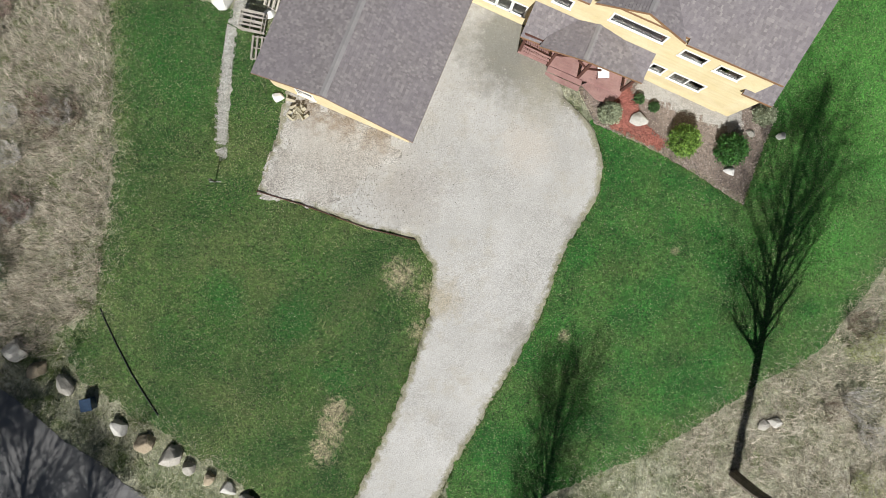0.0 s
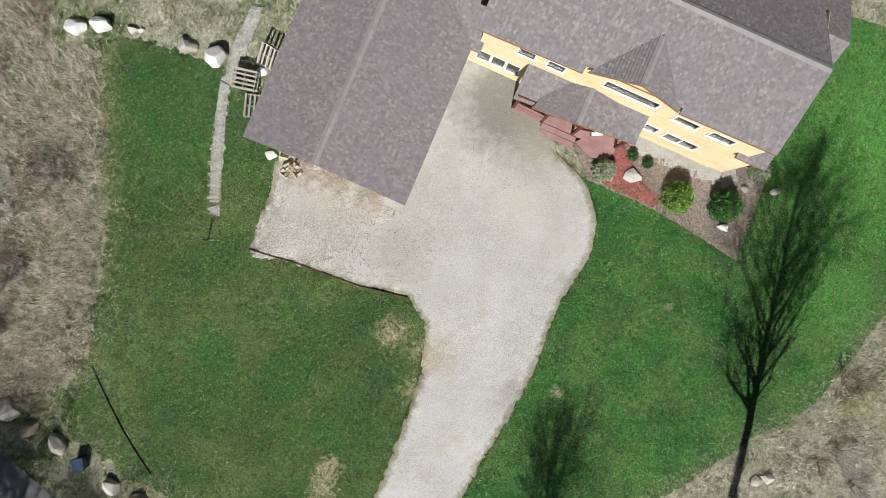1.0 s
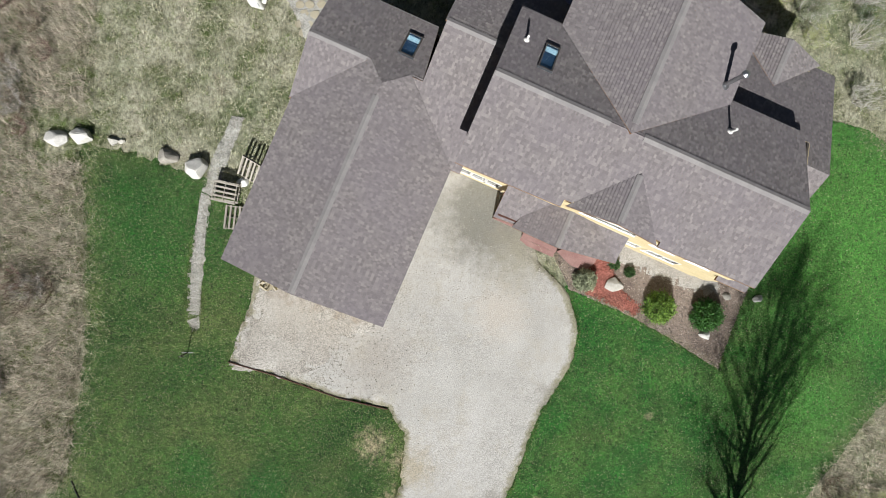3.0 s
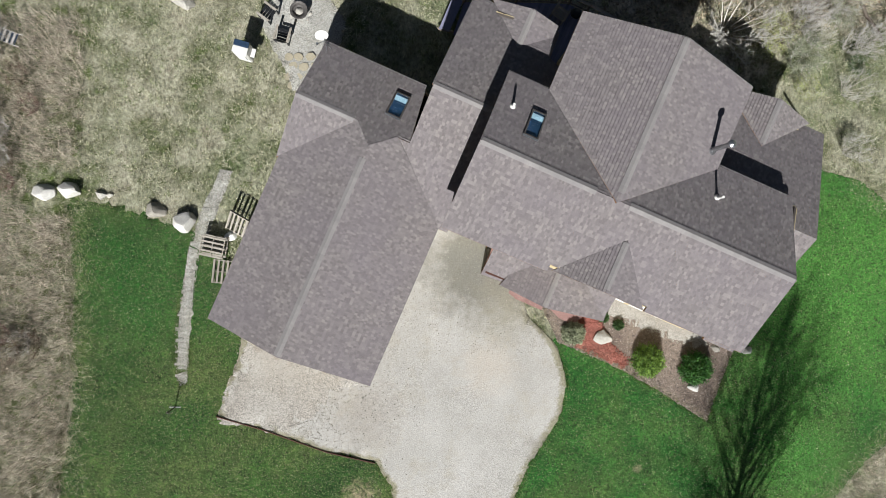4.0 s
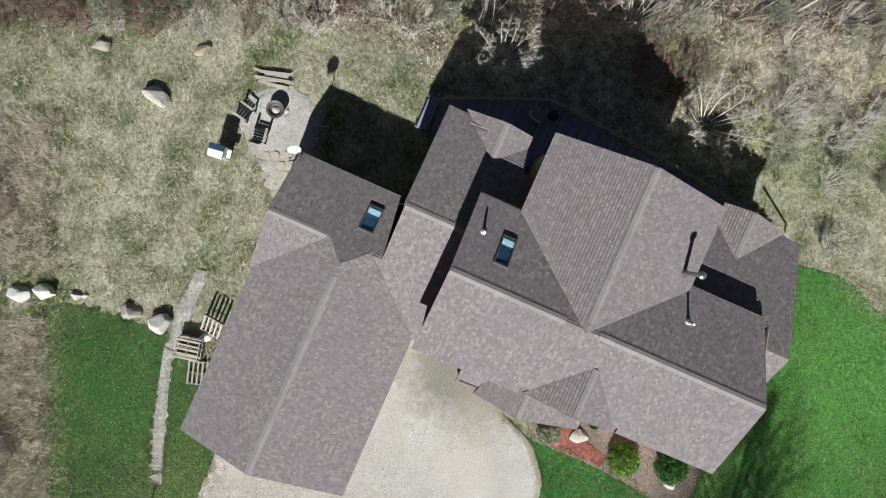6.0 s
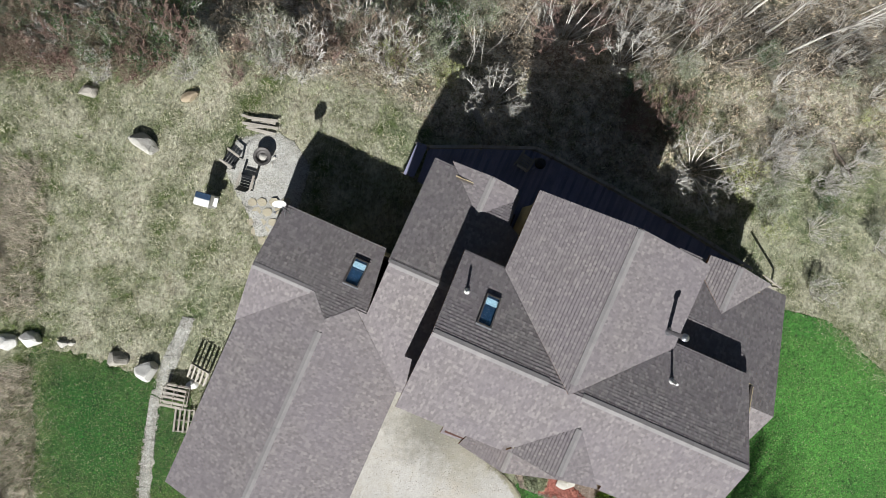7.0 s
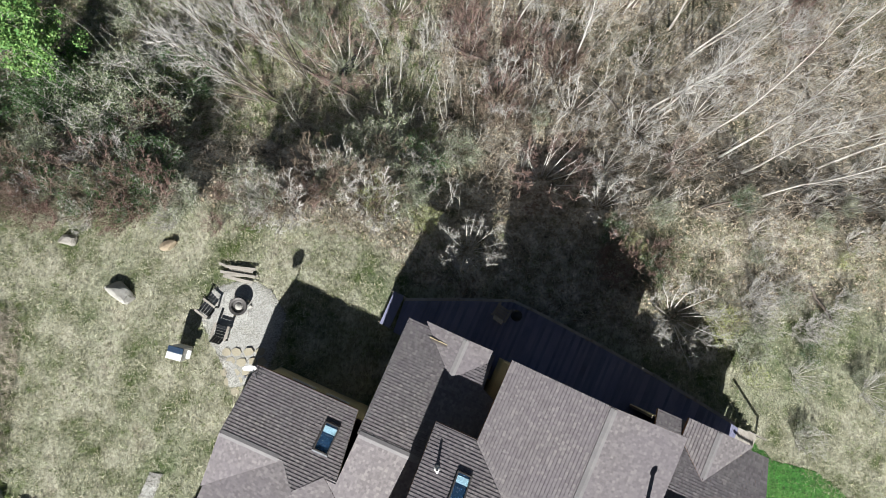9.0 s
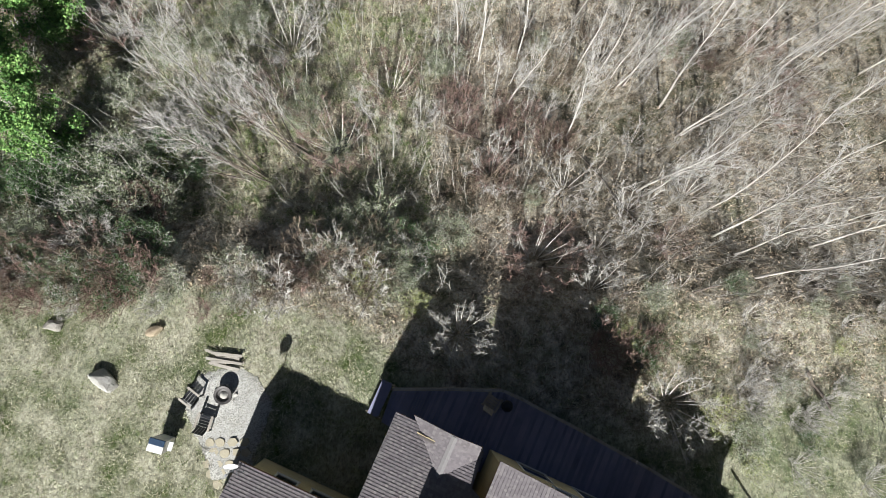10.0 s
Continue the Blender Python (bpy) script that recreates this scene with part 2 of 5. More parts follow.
# ---- building helpers ----
def link(name, verts, faces, mats, parent=None, label="", idx=None, at=None, smooth=False):
    """One mesh object from plain lists."""
    me = bpy.data.meshes.new(name)
    me.from_pydata(verts, [], faces)
    for m in (mats if isinstance(mats, (list, tuple)) else [mats]):
        me.materials.append(m)
    if idx is not None:
        me.polygons.foreach_set("material_index", idx)
    if smooth:
        me.polygons.foreach_set("use_smooth", [True] * len(me.polygons))
    me.update()
    ob = new(name, me)
    if parent:
        ob.parent = parent
    if at is not None:
        ob.matrix_basis = at
    if label:
        ob["label"] = label
    return ob


def empty(name, m, label, category, group="", kind=""):
    ob = new(name)
    ob.empty_display_size = 0.3
    ob.matrix_basis = m
    return tagged(ob, label, category, group, kind)


class Build:
    """Gathers boxes, tubes and prisms into one mesh."""

    def __init__(self):
        self.v, self.f = [], []

    def box(self, lo, hi, m=None, bev=0.0):
        bm = bmesh.new()
        bmesh.ops.create_cube(bm, size=1.0)
        c = [(a + b) / 2 for a, b in zip(lo, hi)]
        s = [max(1e-4, b - a) for a, b in zip(lo, hi)]
        bmesh.ops.transform(bm, matrix=Matrix.LocRotScale(c, None, s), verts=bm.verts)
        if bev:
            bmesh.ops.bevel(bm, geom=bm.edges[:], offset=bev, segments=1, affect="EDGES")
        return self.take(bm, m)

    def take(self, bm, m=None):
        if m is not None:
            bmesh.ops.transform(bm, matrix=m, verts=bm.verts)
        k = len(self.v)
        bm.verts.index_update()
        self.v += [tuple(v.co) for v in bm.verts]
        self.f += [[k + v.index for v in f.verts] for f in bm.faces]
        bm.free()
        return self

    def tube(self, pts, radii, n=6, cap=True):
        k = len(self.v)
        pts = [Vector(p) for p in pts]
        for i, p in enumerate(pts):
            d = (pts[min(i + 1, len(pts) - 1)] - pts[max(i - 1, 0)]).normalized()
            a = d.cross(Vector((0.31, 0.17, 0.93)) if abs(d.z) < 0.9 else Vector((1, 0.2, 0))).normalized()
            b = d.cross(a)
            for j in range(n):
                w = 2 * math.pi * j / n
                self.v.append(tuple(p + (a * math.cos(w) + b * math.sin(w)) * radii[i]))
        for i in range(len(pts) - 1):
            for j in range(n):
                q, r = k + i * n + j, k + i * n + (j + 1) % n
                self.f.append([q, r, r + n, q + n])
        if cap:
            self.f.append([k + j for j in range(n)][::-1])
            self.f.append([k + (len(pts) - 1) * n + j for j in range(n)])
        return self

    def prism(self, poly, z0, z1):
        k, n = len(self.v), len(poly)
        self.v += [(x, y, z0) for x, y in poly] + [(x, y, z1) for x, y in poly]
        self.f += [[k + i for i in range(n)][::-1], [k + n + i for i in range(n)]]
        self.f += [[k + i, k + (i + 1) % n, k + n + (i + 1) % n, k + n + i] for i in range(n)]
        return self

    def bar(self, a, b, w, h, up=(0, 0, 1)):
        """A rectangular beam from a to b."""
        a, b = Vector(a), Vector(b)
        d = (b - a).normalized()
        s = d.cross(Vector(up))
        s = s.normalized() if s.length > 1e-3 else Vector((1, 0, 0))
        t = s.cross(d)
        k = len(self.v)
        for p in (a, b):
            for i, j in ((-1, -1), (1, -1), (1, 1), (-1, 1)):
                self.v.append(tuple(p + s * (i * w / 2) + t * (j * h / 2)))
        self.f += [[k, k + 1, k + 2, k + 3][::-1], [k + 4, k + 5, k + 6, k + 7]]
        self.f += [[k + i, k + (i + 1) % 4, k + 4 + (i + 1) % 4, k + 4 + i] for i in range(4)]
        return self

    def out(self, name, mat, parent=None, label="", at=None, smooth=False):
        return link(name, self.v, self.f, mat, parent, label, at=at, smooth=smooth)


def clip(poly, a, b, c):
    """The part of a flat polygon where a*x + b*y >= c."""
    out = []
    for i, p in enumerate(poly):
        q = poly[(i + 1) % len(poly)]
        dp, dq = a * p[0] + b * p[1] - c, a * q[0] + b * q[1] - c
        if dp >= 0:
            out.append(p)
        if (dp > 0 > dq) or (dp < 0 < dq):
            k = dp / (dp - dq)
            out.append((p[0] + (q[0] - p[0]) * k, p[1] + (q[1] - p[1]) * k))
    return out


def inside(poly, x, y):
    hit = False
    for i, p in enumerate(poly):
        q = poly[i - 1]
        if (p[1] > y) != (q[1] > y) and x < (q[0] - p[0]) * (y - p[1]) / (q[1] - p[1]) + p[0]:
            hit = not hit
    return hit


def soft(v, w):
    return w * math.log1p(math.exp(min(50.0, v / w)))


def gz(x, y):
    """The ground's height: nearly level round the house, falling into a wooded ravine to the north."""
    cx, cy = max(-30.0, min(34.0, x)), max(-24.0, min(27.0, y))
    z = 0.625 - 0.0335 * cx - 0.0202 * cy - 0.00061 * cx * cx + 0.00048 * cx * cy - 0.00128 * cy * cy
    q = y + 1.2 * math.sin(x * 0.21)
    k = min(1.0, max(0.0, (q - 27.5) / 6.0))
    d = 0.45 * soft(q - 28.2, 1.6) + 1.9 * k * k * (3 - 2 * k)
    z -= d / (1 + (d / 16.0) ** 4) ** 0.25
    return z + 0.05 * noise.noise((x * 0.3, y * 0.3, 0.0))


# ---- the ground ----
DRIVE = [(-5.6, -18.5), (-2.96, -12.69), (-0.81, -8.08), (0.84, -3.46), (1.07, -0.84), (0.2, 0.46), (-2.25, 1.04), (-5.4, 2.19), (-7.73, 2.89),
         (-6.96, 5.19), (-6.3, 8.2), (-1.0, 9.0), (3.0, 15.5), (6.4, 12.4), (8.05, 7.9), (9.59, 6.44), (10.13, 4.5), (9.74, 2.71),
         (8.05, 0.03), (6.56, -3.82), (3.58, -8.78), (1.22, -12.86), (-1.4, -18.5)]
LAWN_W = [(-15.1, 13.6), (-14.66, 5.36), (-15.11, -0.25), (-15.5, -3.0), (-17.6, -4.3), (-15.9, -6.6), (-12.9, -8.8), (-8.5, -11.7), (-5.6, -15.0), (-3.0, -14.0), (1.0, -8.0),
          (3.0, -2.0), (1.0, 2.0), (-4.0, 4.0), (-5.5, 7.6), (-6.5, 8.9), (-7.4, 11.6), (-9.05, 12.39), (-12.0, 13.2)]
LAWN_E = [(1.6, -14.2), (5.0, -13.6), (8.05, -12.42), (13.23, -10.46), (18.27, -7.57), (22.24, -5.52), (26.25, -0.91), (31.0, 3.5), (34.0, 9.0), (28.52, 14.01),
          (26.46, 15.4), (24.2, 16.0), (22.4, 17.8), (18.0, 15.5), (16.5, 9.5), (10.5, 9.0), (9.0, 6.0), (7.0, -2.0), (2.0, -10.0)]
BED = [(8.7, 8.5), (9.6, 6.6), (10.6, 6.15), (13.19, 5.11), (15.4, 3.8), (17.75, 2.35), (18.6, 4.6), (19.6, 6.9), (19.3, 8.0), (17.0, 9.2), (10.0, 11.5)]
RED_BED = [(10.0, 7.7), (10.4, 6.35), (13.1, 5.25), (13.7, 5.6), (12.4, 6.6), (12.0, 7.6), (11.6, 8.7), (10.6, 8.6)]
PEBBLES = [(11.7, 8.2), (12.6, 7.8), (16.8, 6.2), (17.9, 6.4), (17.6, 8.0), (12.3, 10.0)]
PATH = [(-7.2, 15.2), (-8.1, 12.6), (-8.75, 10.9), (-8.95, 8.9), (-9.1, 6.9), (-9.15, 4.6), (-9.45, 4.3), (-9.75, 4.7), (-9.85, 6.9), (-9.6, 9.0), (-9.3, 11.2), (-8.8, 13.0), (-7.8, 15.3)]
PATIO = [(-6.2, 23.2), (-5.4, 24.5), (-3.6, 24.9), (-2.5, 24.3), (-1.6, 23.2), (-2.4, 20.0), (-4.2, 19.3), (-4.9, 20.8), (-5.7, 22.3)]
FRONT_PEBBLE = [(-7.5, 3.1), (-6.8, 5.3), (-6.2, 8.2), (-1.0, 6.2), (-0.5, 4.5), (-2.4, 3.6), (-3.6, 2.0), (-5.4, 2.4)]
ROAD = [(-30.0, 1.4), (-19.71, -6.89), (-16.39, -9.58), (-13.53, -11.91), (-6.0, -18.2), (14.0, -34.6), (9.0, -40.6), (-12.0, -23.8), (-24.5, -13.4), (-35.0, -4.6)]
TREEHEAD = [(-60.0, 31.0), (-24.0, 29.5), (-12.0, 29.0), (-4.0, 28.6), (3.0, 27.0), (5.0, 24.8), (12.0, 23.5), (20.0, 20.5), (24.0, 24.0), (30.0, 24.0), (60.0, 20.0), (60.0, 90.0), (-60.0, 90.0)]


def axis(lo, hi, step, far):
    fine = [lo + step * i for i in range(int((hi - lo) / step) + 1)]
    out = [lo - d for d in far][::-1] + fine + [fine[-1] + d for d in far]
    return out


FAR = [3, 8, 16, 32, 64, 130, 260, 520, 1000, 2000]
gx, gy = axis(-40, 46, 0.6, FAR), axis(-30, 64, 0.6, FAR)
gverts, woods = [], []
for y in gy:
    for x in gx:
        gverts.append((x, y, gz(x, y) + 0.03 * noise.noise((x * 1.1, y * 1.1, 3.0))))
        w = 1.0 if inside(TREEHEAD, x + 1.2 * noise.noise((x * 0.4, y * 0.4, 7.0)), y + 1.2 * noise.noise((x * 0.4, y * 0.4, 9.0))) else 0.0
        w = max(w, 0.55 if x < -19 or (x > 21 and y < -8) else 0.0)
        woods.append(w)
nx = len(gx)
gfaces = [[j * nx + i, j * nx + i + 1, (j + 1) * nx + i + 1, (j + 1) * nx + i] for j in range(len(gy) - 1) for i in range(nx - 1)]
ground = link("ground", gverts, gfaces, M_GROUND, smooth=True)
tagged(ground, "dry spring meadow and leaf-littered woodland ground", "ground", kind="structure")
ground.data.attributes.new("woods", "FLOAT", "POINT").data.foreach_set("value", woods)


def sheet(name, outline, lift, mat, label, category, jitter=0.12, cell=0.6, kind="structure"):
    """A thin layer over the ground with a ragged outline."""
    pts = []
    for i, p in enumerate(outline):
        q = outline[(i + 1) % len(outline)]
        n = max(1, int(math.dist(p, q) / 0.18))
        for k in range(n):
            x, y = p[0] + (q[0] - p[0]) * k / n, p[1] + (q[1] - p[1]) * k / n
            s = jitter
            pts.append((x + s * (1.1 * noise.noise((x * 0.5, y * 0.5, 1.0)) + 0.8 * noise.noise((x * 3.7, y * 3.7, 2.0))),
                        y + s * (1.1 * noise.noise((x * 0.5, y * 0.5, 5.0)) + 0.8 * noise.noise((x * 3.7, y * 3.7, 6.0)))))
    bm = bmesh.new()
    vs = [bm.verts.new((x, y, 0)) for x, y in pts]
    es = [bm.edges.new((vs[i], vs[(i + 1) % len(vs)])) for i in range(len(vs))]
    bmesh.ops.triangle_fill(bm, edges=es, use_beauty=True, use_dissolve=False)
    for ax in (0, 1):
        lo, hi = min(p[ax] for p in pts), max(p[ax] for p in pts)
        nrm = (1, 0, 0) if ax == 0 else (0, 1, 0)
        k = lo + cell
        while k < hi:
            bmesh.ops.bisect_plane(bm, geom=bm.verts[:] + bm.edges[:] + bm.faces[:], plane_co=(k if ax == 0 else 0, k if ax else 0, 0), plane_no=nrm)
            k += cell
    bm.normal_update()
    arr = np.array(pts)
    edge = []
    for f in bm.faces:
        if f.normal.z < 0:
            f.normal_flip()
    for v in bm.verts:
        d = np.sqrt(((arr - (v.co.x, v.co.y)) ** 2).sum(1).min())
        edge.append(min(1.0, d / 1.2))
        v.co.z = gz(v.co.x, v.co.y) + lift - (0.05 if d < 0.02 else 0.0)
    me = bpy.data.meshes.new(name)
    bm.to_mesh(me)
    bm.free()
    me.materials.append(mat)
    me.attributes.new("edge", "FLOAT", "POINT").data.foreach_set("value", edge)
    me.polygons.foreach_set("use_smooth", [True] * len(me.polygons))
    return tagged(new(name, me), label, category, kind=kind)


sheet("lawn_1", LAWN_W, 0.05, M_LAWN_W, "mown green lawn with dry mossy patches", "lawn", 0.45)
sheet("lawn_2", LAWN_E, 0.05, M_LAWN_E, "lush green mown lawn", "lawn", 0.15)
sheet("driveway", DRIVE, 0.09, M_DRIVE, "pale packed gravel driveway", "driveway", 0.09)
sheet("gravel_apron", FRONT_PEBBLE, 0.11, M_PEBBLE, "coarse grey gravel beside the garage", "gravel", 0.5)
sheet("garden_bed", BED, 0.10, M_MULCH, "brown mulched garden bed along the house", "garden bed", 0.08)
sheet("red_mulch", RED_BED, 0.13, M_REDMULCH, "red dyed wood mulch patch", "mulch", 0.12)
sheet("pebble_strip", PEBBLES, 0.12, M_PEBBLE, "pale pebble strip under the eaves", "gravel", 0.06)
sheet("gravel_path", PATH, 0.09, M_PATH, "narrow grey gravel path on the lawn", "path", 0.1)
sheet("patio", PATIO, 0.06, M_PATH, "gravel patio round a fire pit", "patio", 0.2)
sheet("road", ROAD, 0.08, M_ROAD, "grey worn asphalt road", "road", 0.12, 1.2)


# ---- the house ----
HOUSE_AT = pose(8.6, 13.7, 0, 0, 0, -22.8)
house = empty("house", HOUSE_AT, "cream wooden house with grey shingled gable roofs and attached garage", "house")


def local(u, v, z=0.0):
    return HOUSE_AT @ Vector((u, v, z))


def plane(u0, v0, z0, du, dv):
    return lambda u, v: z0 + du * (u - u0) + dv * (v - v0)


def roof(poly, zf, down, name="roof_slope"):
    """A shingled slope over a flat outline: a deck with fascia and courses of loose tabs. down: the flat direction of fall."""
    area = sum(poly[i - 1][0] * p[1] - p[0] * poly[i - 1][1] for i, p in enumerate(poly))
    if area < 0:
        poly = poly[::-1]
    n = len(poly)
    v = [(a, b, zf(a, b) - 0.012) for a, b in poly] + [(a, b, zf(a, b) - 0.16) for a, b in poly]
    f = [list(range(n)), list(range(n, 2 * n))[::-1]] + [[i, n + i, n + (i + 1) % n, (i + 1) % n] for i in range(n)]
    deck = link(name, v, f, [M_FASCIA, M_SOFFIT], house, idx=[0, 1] + [0] * n)
    dx, dy = down
    fall = zf(0, 0) - zf(dx, dy)
    course = 0.143 / math.sqrt(1 + fall * fall)
    s_all = [p[0] * dx + p[1] * dy for p in poly]
    hi, lo = max(s_all), min(s_all)
    rnd = random.Random(int(abs(hi * 77 + lo * 131) * 10))
    vs, fs = [], []
    s = hi + 0.02
    grown = poly
    while s > lo:
        top = s - course
        strip = clip(clip(grown, dx, dy, top - 0.01), -dx, -dy, -s)
        if len(strip) >= 3:
            t_all = [-p[0] * dy + p[1] * dx for p in strip]
            t, end = min(t_all) - rnd.random() * 0.3, max(t_all)
            while t < end:
                w = rnd.choice((0.075, 0.1, 0.13))
                tab = clip(clip(strip, -dy, dx, t), dy, -dx, -(t + w))
                t += w
                if len(tab) < 3:
                    continue
                thick = rnd.choice((0.019, 0.021, 0.029))
                k, m = len(vs), len(tab)
                low = []
                for a, b in tab:
                    q = (s - (a * dx + b * dy)) / course
                    vs.append((a, b, zf(a, b) + 0.004 + thick * (1 - q)))
                    low.append(q < 0.01)
                fs.append([k + i for i in range(m)])
                for i in range(m):
                    j = (i + 1) % m
                    if low[i] and low[j]:
                        c = len(vs)
                        for g in (i, j):
                            a, b = tab[g]
                            vs.append((a, b, zf(a, b) - 0.006))
                        fs.append([k + i, c, c + 1, k + j])
        s = top
    link("shingles", vs, fs, M_SHINGLE, deck)["kind"] = "stuff"
    return deck


def ridge_cap(a, b, width=0.32, lift=0.05, fall=0.45, name="ridge_vent"):
    """A folded ridge strip of overlapping caps."""
    a, b = Vector(a), Vector(b)
    d = (b - a)
    n = max(1, int(d.length / 0.3))
    d.normalize()
    s = d.cross(Vector((0, 0, 1))).normalized() * (width / 2)
    vs, fs = [], []
    for i in range(n):
        p, q = a + (b - a) * (i / n), a + (b - a) * ((i + 1) / n)
        k = len(vs)
        for r, h in ((p, lift), (q, lift + 0.005)):
            drop = Vector((0, 0, -fall * width / 2))
            vs += [tuple(r + s + drop + Vector((0, 0, h - 0.05))), tuple(r + s + drop + Vector((0, 0, h))), tuple(r + Vector((0, 0, h))),
                   tuple(r - s + drop + Vector((0, 0, h))), tuple(r - s + drop + Vector((0, 0, h - 0.05)))]
        fs += [[k + j, k + j + 1, k + j + 6, k + j + 5] for j in range(4)]
        fs += [[k + 4, k + 3, k + 2, k + 1, k], [k + 5, k + 6, k + 7, k + 8, k + 9]]
    return link(name, vs, fs, M_CAP, house)


GU, GZ, GS, GE = -8.8, 5.03, 0.447, 0.41
roof([(-12.58, -11.35), (GU, -11.35), (GU, -1.31), (-9.72, -0.42), (-12.58, -3.2)], plane(GU, 0, GZ, GS, 0), (-1, 0))
roof([(GU, -11.35), (-4.5, -11.35), (-4.5, -3.3), (-7.8, -0.35), (GU, -1.31)], plane(GU, 0, GZ, -GE, 0), (1, 0))
wing_n = plane(0, -0.42, 4.62, 0, -0.46)
roof([(-12.68, -0.42), (-9.72, -0.42), (GU, -1.31), (-7.8, -0.42), (-7.22, -0.42), (-7.65, 2.55), (-12.68, 2.55)], wing_n, (0, 1))
roof([(-12.68, -3.3), (-9.72, -0.42), (-12.68, -0.42)], plane(0, -0.42, 4.62, 0, 0.46), (0, -1))
D_Z, D_V, D_S = 5.7, 2.15, 0.446
roof([(-7.85, -0.33), (-4.56, -3.36), (-4.05, -3.36), (-4.05, D_V), (-7.22, D_V), (-7.22, -0.33)], plane(0, D_V, D_Z, 0, D_S), (0, -1))
d_n = plane(0, D_V, D_Z, 0, -D_S)
roof([(-7.28, D_V), (-2.26, D_V), (-2.26, 5.5), (-2.95, 5.8), (-2.95, 7.3), (-7.28, 7.3)], d_n, (0, 1))
roof([(-4.5, 7.5), (-6.48, 7.5), (-4.5, 5.45)], plane(-4.5, 0, 4.16, 0.43, 0), (-1, 0))
roof([(-4.5, 7.5), (-4.5, 5.45), (-3.1, 6.85), (-3.1, 7.5)], plane(-4.5, 0, 4.16, -0.43, 0), (1, 0))
M_Z, M_V, M_S, M_N = 7.66, 0.43, 0.46, 0.488
roof([(-4.5, M_V), (-4.5, -3.33), (0.4, -3.25), (0.4, -2.93), (4.96, -2.93), (4.96, -3.17), (9.62, -3.12), (9.62, M_V)], plane(0, M_V, M_Z, 0, M_S), (0, -1))
roof([(-4.5, M_V), (9.62, M_V), (9.0, 4.0), (-4.5, 3.95)], plane(0, M_V, M_Z, 0, -M_N), (0, 1))
C_U, C_Z, C_S = 1.5, 7.79, 0.44
roof([(C_U, 0.3), (C_U, 7.55), (-2.62, 7.55), (-2.62, 3.87)], plane(C_U, 0, C_Z, C_S, 0), (-1, 0))
roof([(C_U, 0.3), (5.42, 3.72), (5.42, 7.6), (C_U, 7.55)], plane(C_U, 0, C_Z, -C_S, 0), (1, 0))
roof([(2.74, -3.14), (2.74, -0.78), (0.58, -3.14)], plane(2.74, 0, 7.11, 0.5, 0), (-1, 0))
roof([(2.74, -3.14), (2.74, -0.78), (4.9, -3.14)], plane(2.74, 0, 7.11, -0.5, 0), (1, 0))
E_Z, E_V, E_S = 5.95, 2.75, 0.49
roof([(5.0, E_V), (10.75, E_V), (10.65, 8.2), (5.0, 8.2)], plane(0, E_V, E_Z, 0, -E_S), (0, 1))
roof([(9.2, E_V), (10.75, E_V), (10.6, 1.2), (9.2, 1.2)], plane(0, E_V, E_Z, 0, E_S), (0, -1))
roof([(7.58, 6.05), (7.58, 8.4), (6.3, 8.4), (6.3, 7.4)], plane(7.58, 0, 4.36, 0.5, 0), (-1, 0))
roof([(7.58, 6.05), (7.58, 8.4), (9.8, 8.4)], plane(7.58, 0, 4.36, -0.5, 0), (1, 0))
# low roof over the bay at the south-east corner
roof([(8.95, -3.15), (10.5, -3.15), (10.5, -1.3), (9.35, -1.3), (9.35, -2.88), (8.95, -2.88)], plane(0, -3.15, 3.75, 0, 0.45), (0, -1), "bay_roof")
# porch: a lean-to with a cross gable over the steps
P_S = 0.45
roof([(-1.75, -2.85), (-1.75, -4.5), (4.5, -4.2), (4.5, -2.85)], plane(0, -2.85, 3.4, 0, P_S), (0, -1), "porch_roof")
roof([(1.45, -2.8), (1.45, -4.75), (-0.75, -4.62), (-0.1, -2.8)], plane(1.45, 0, 3.82, 0.47, 0), (-1, 0), "porch_roof")
roof([(1.45, -2.8), (1.45, -4.75), (4.55, -4.25), (4.5, -2.8)], plane(1.45, 0, 3.82, -0.32, 0), (1, 0), "porch_roof")
ridge_cap((GU, -11.3, GZ), (GU, -1.9, GZ), 0.3, 0.035, GS)
ridge_cap((-12.6, -0.42, 4.62), (-9.9, -0.42, 4.62), 0.3, 0.03)
ridge_cap((-7.2, D_V, D_Z), (-4.1, D_V, D_Z), 0.3, 0.04, D_S)
ridge_cap((-4.45, M_V, M_Z), (0.6, M_V, M_Z), 0.32, 0.04, M_S)
ridge_cap((2.1, M_V, M_Z), (9.55, M_V, M_Z), 0.32, 0.04, M_S)
ridge_cap((C_U, 7.5, C_Z), (C_U, 0.75, C_Z), 0.3, 0.05, C_S)
ridge_cap((2.74, -3.0, 7.11), (2.74, -0.9, 7.11), 0.28, 0.04, 0.5)
ridge_cap((-4.5, 7.45, 4.16), (-4.5, 5.55, 4.16), 0.28, 0.03, 0.43)
ridge_cap((7.58, 8.35, 4.36), (7.58, 6.2, 4.36), 0.28, 0.03, 0.5)
ridge_cap((1.45, -2.9, 3.82), (1.45, -4.7, 3.82), 0.26, 0.03, 0.4)


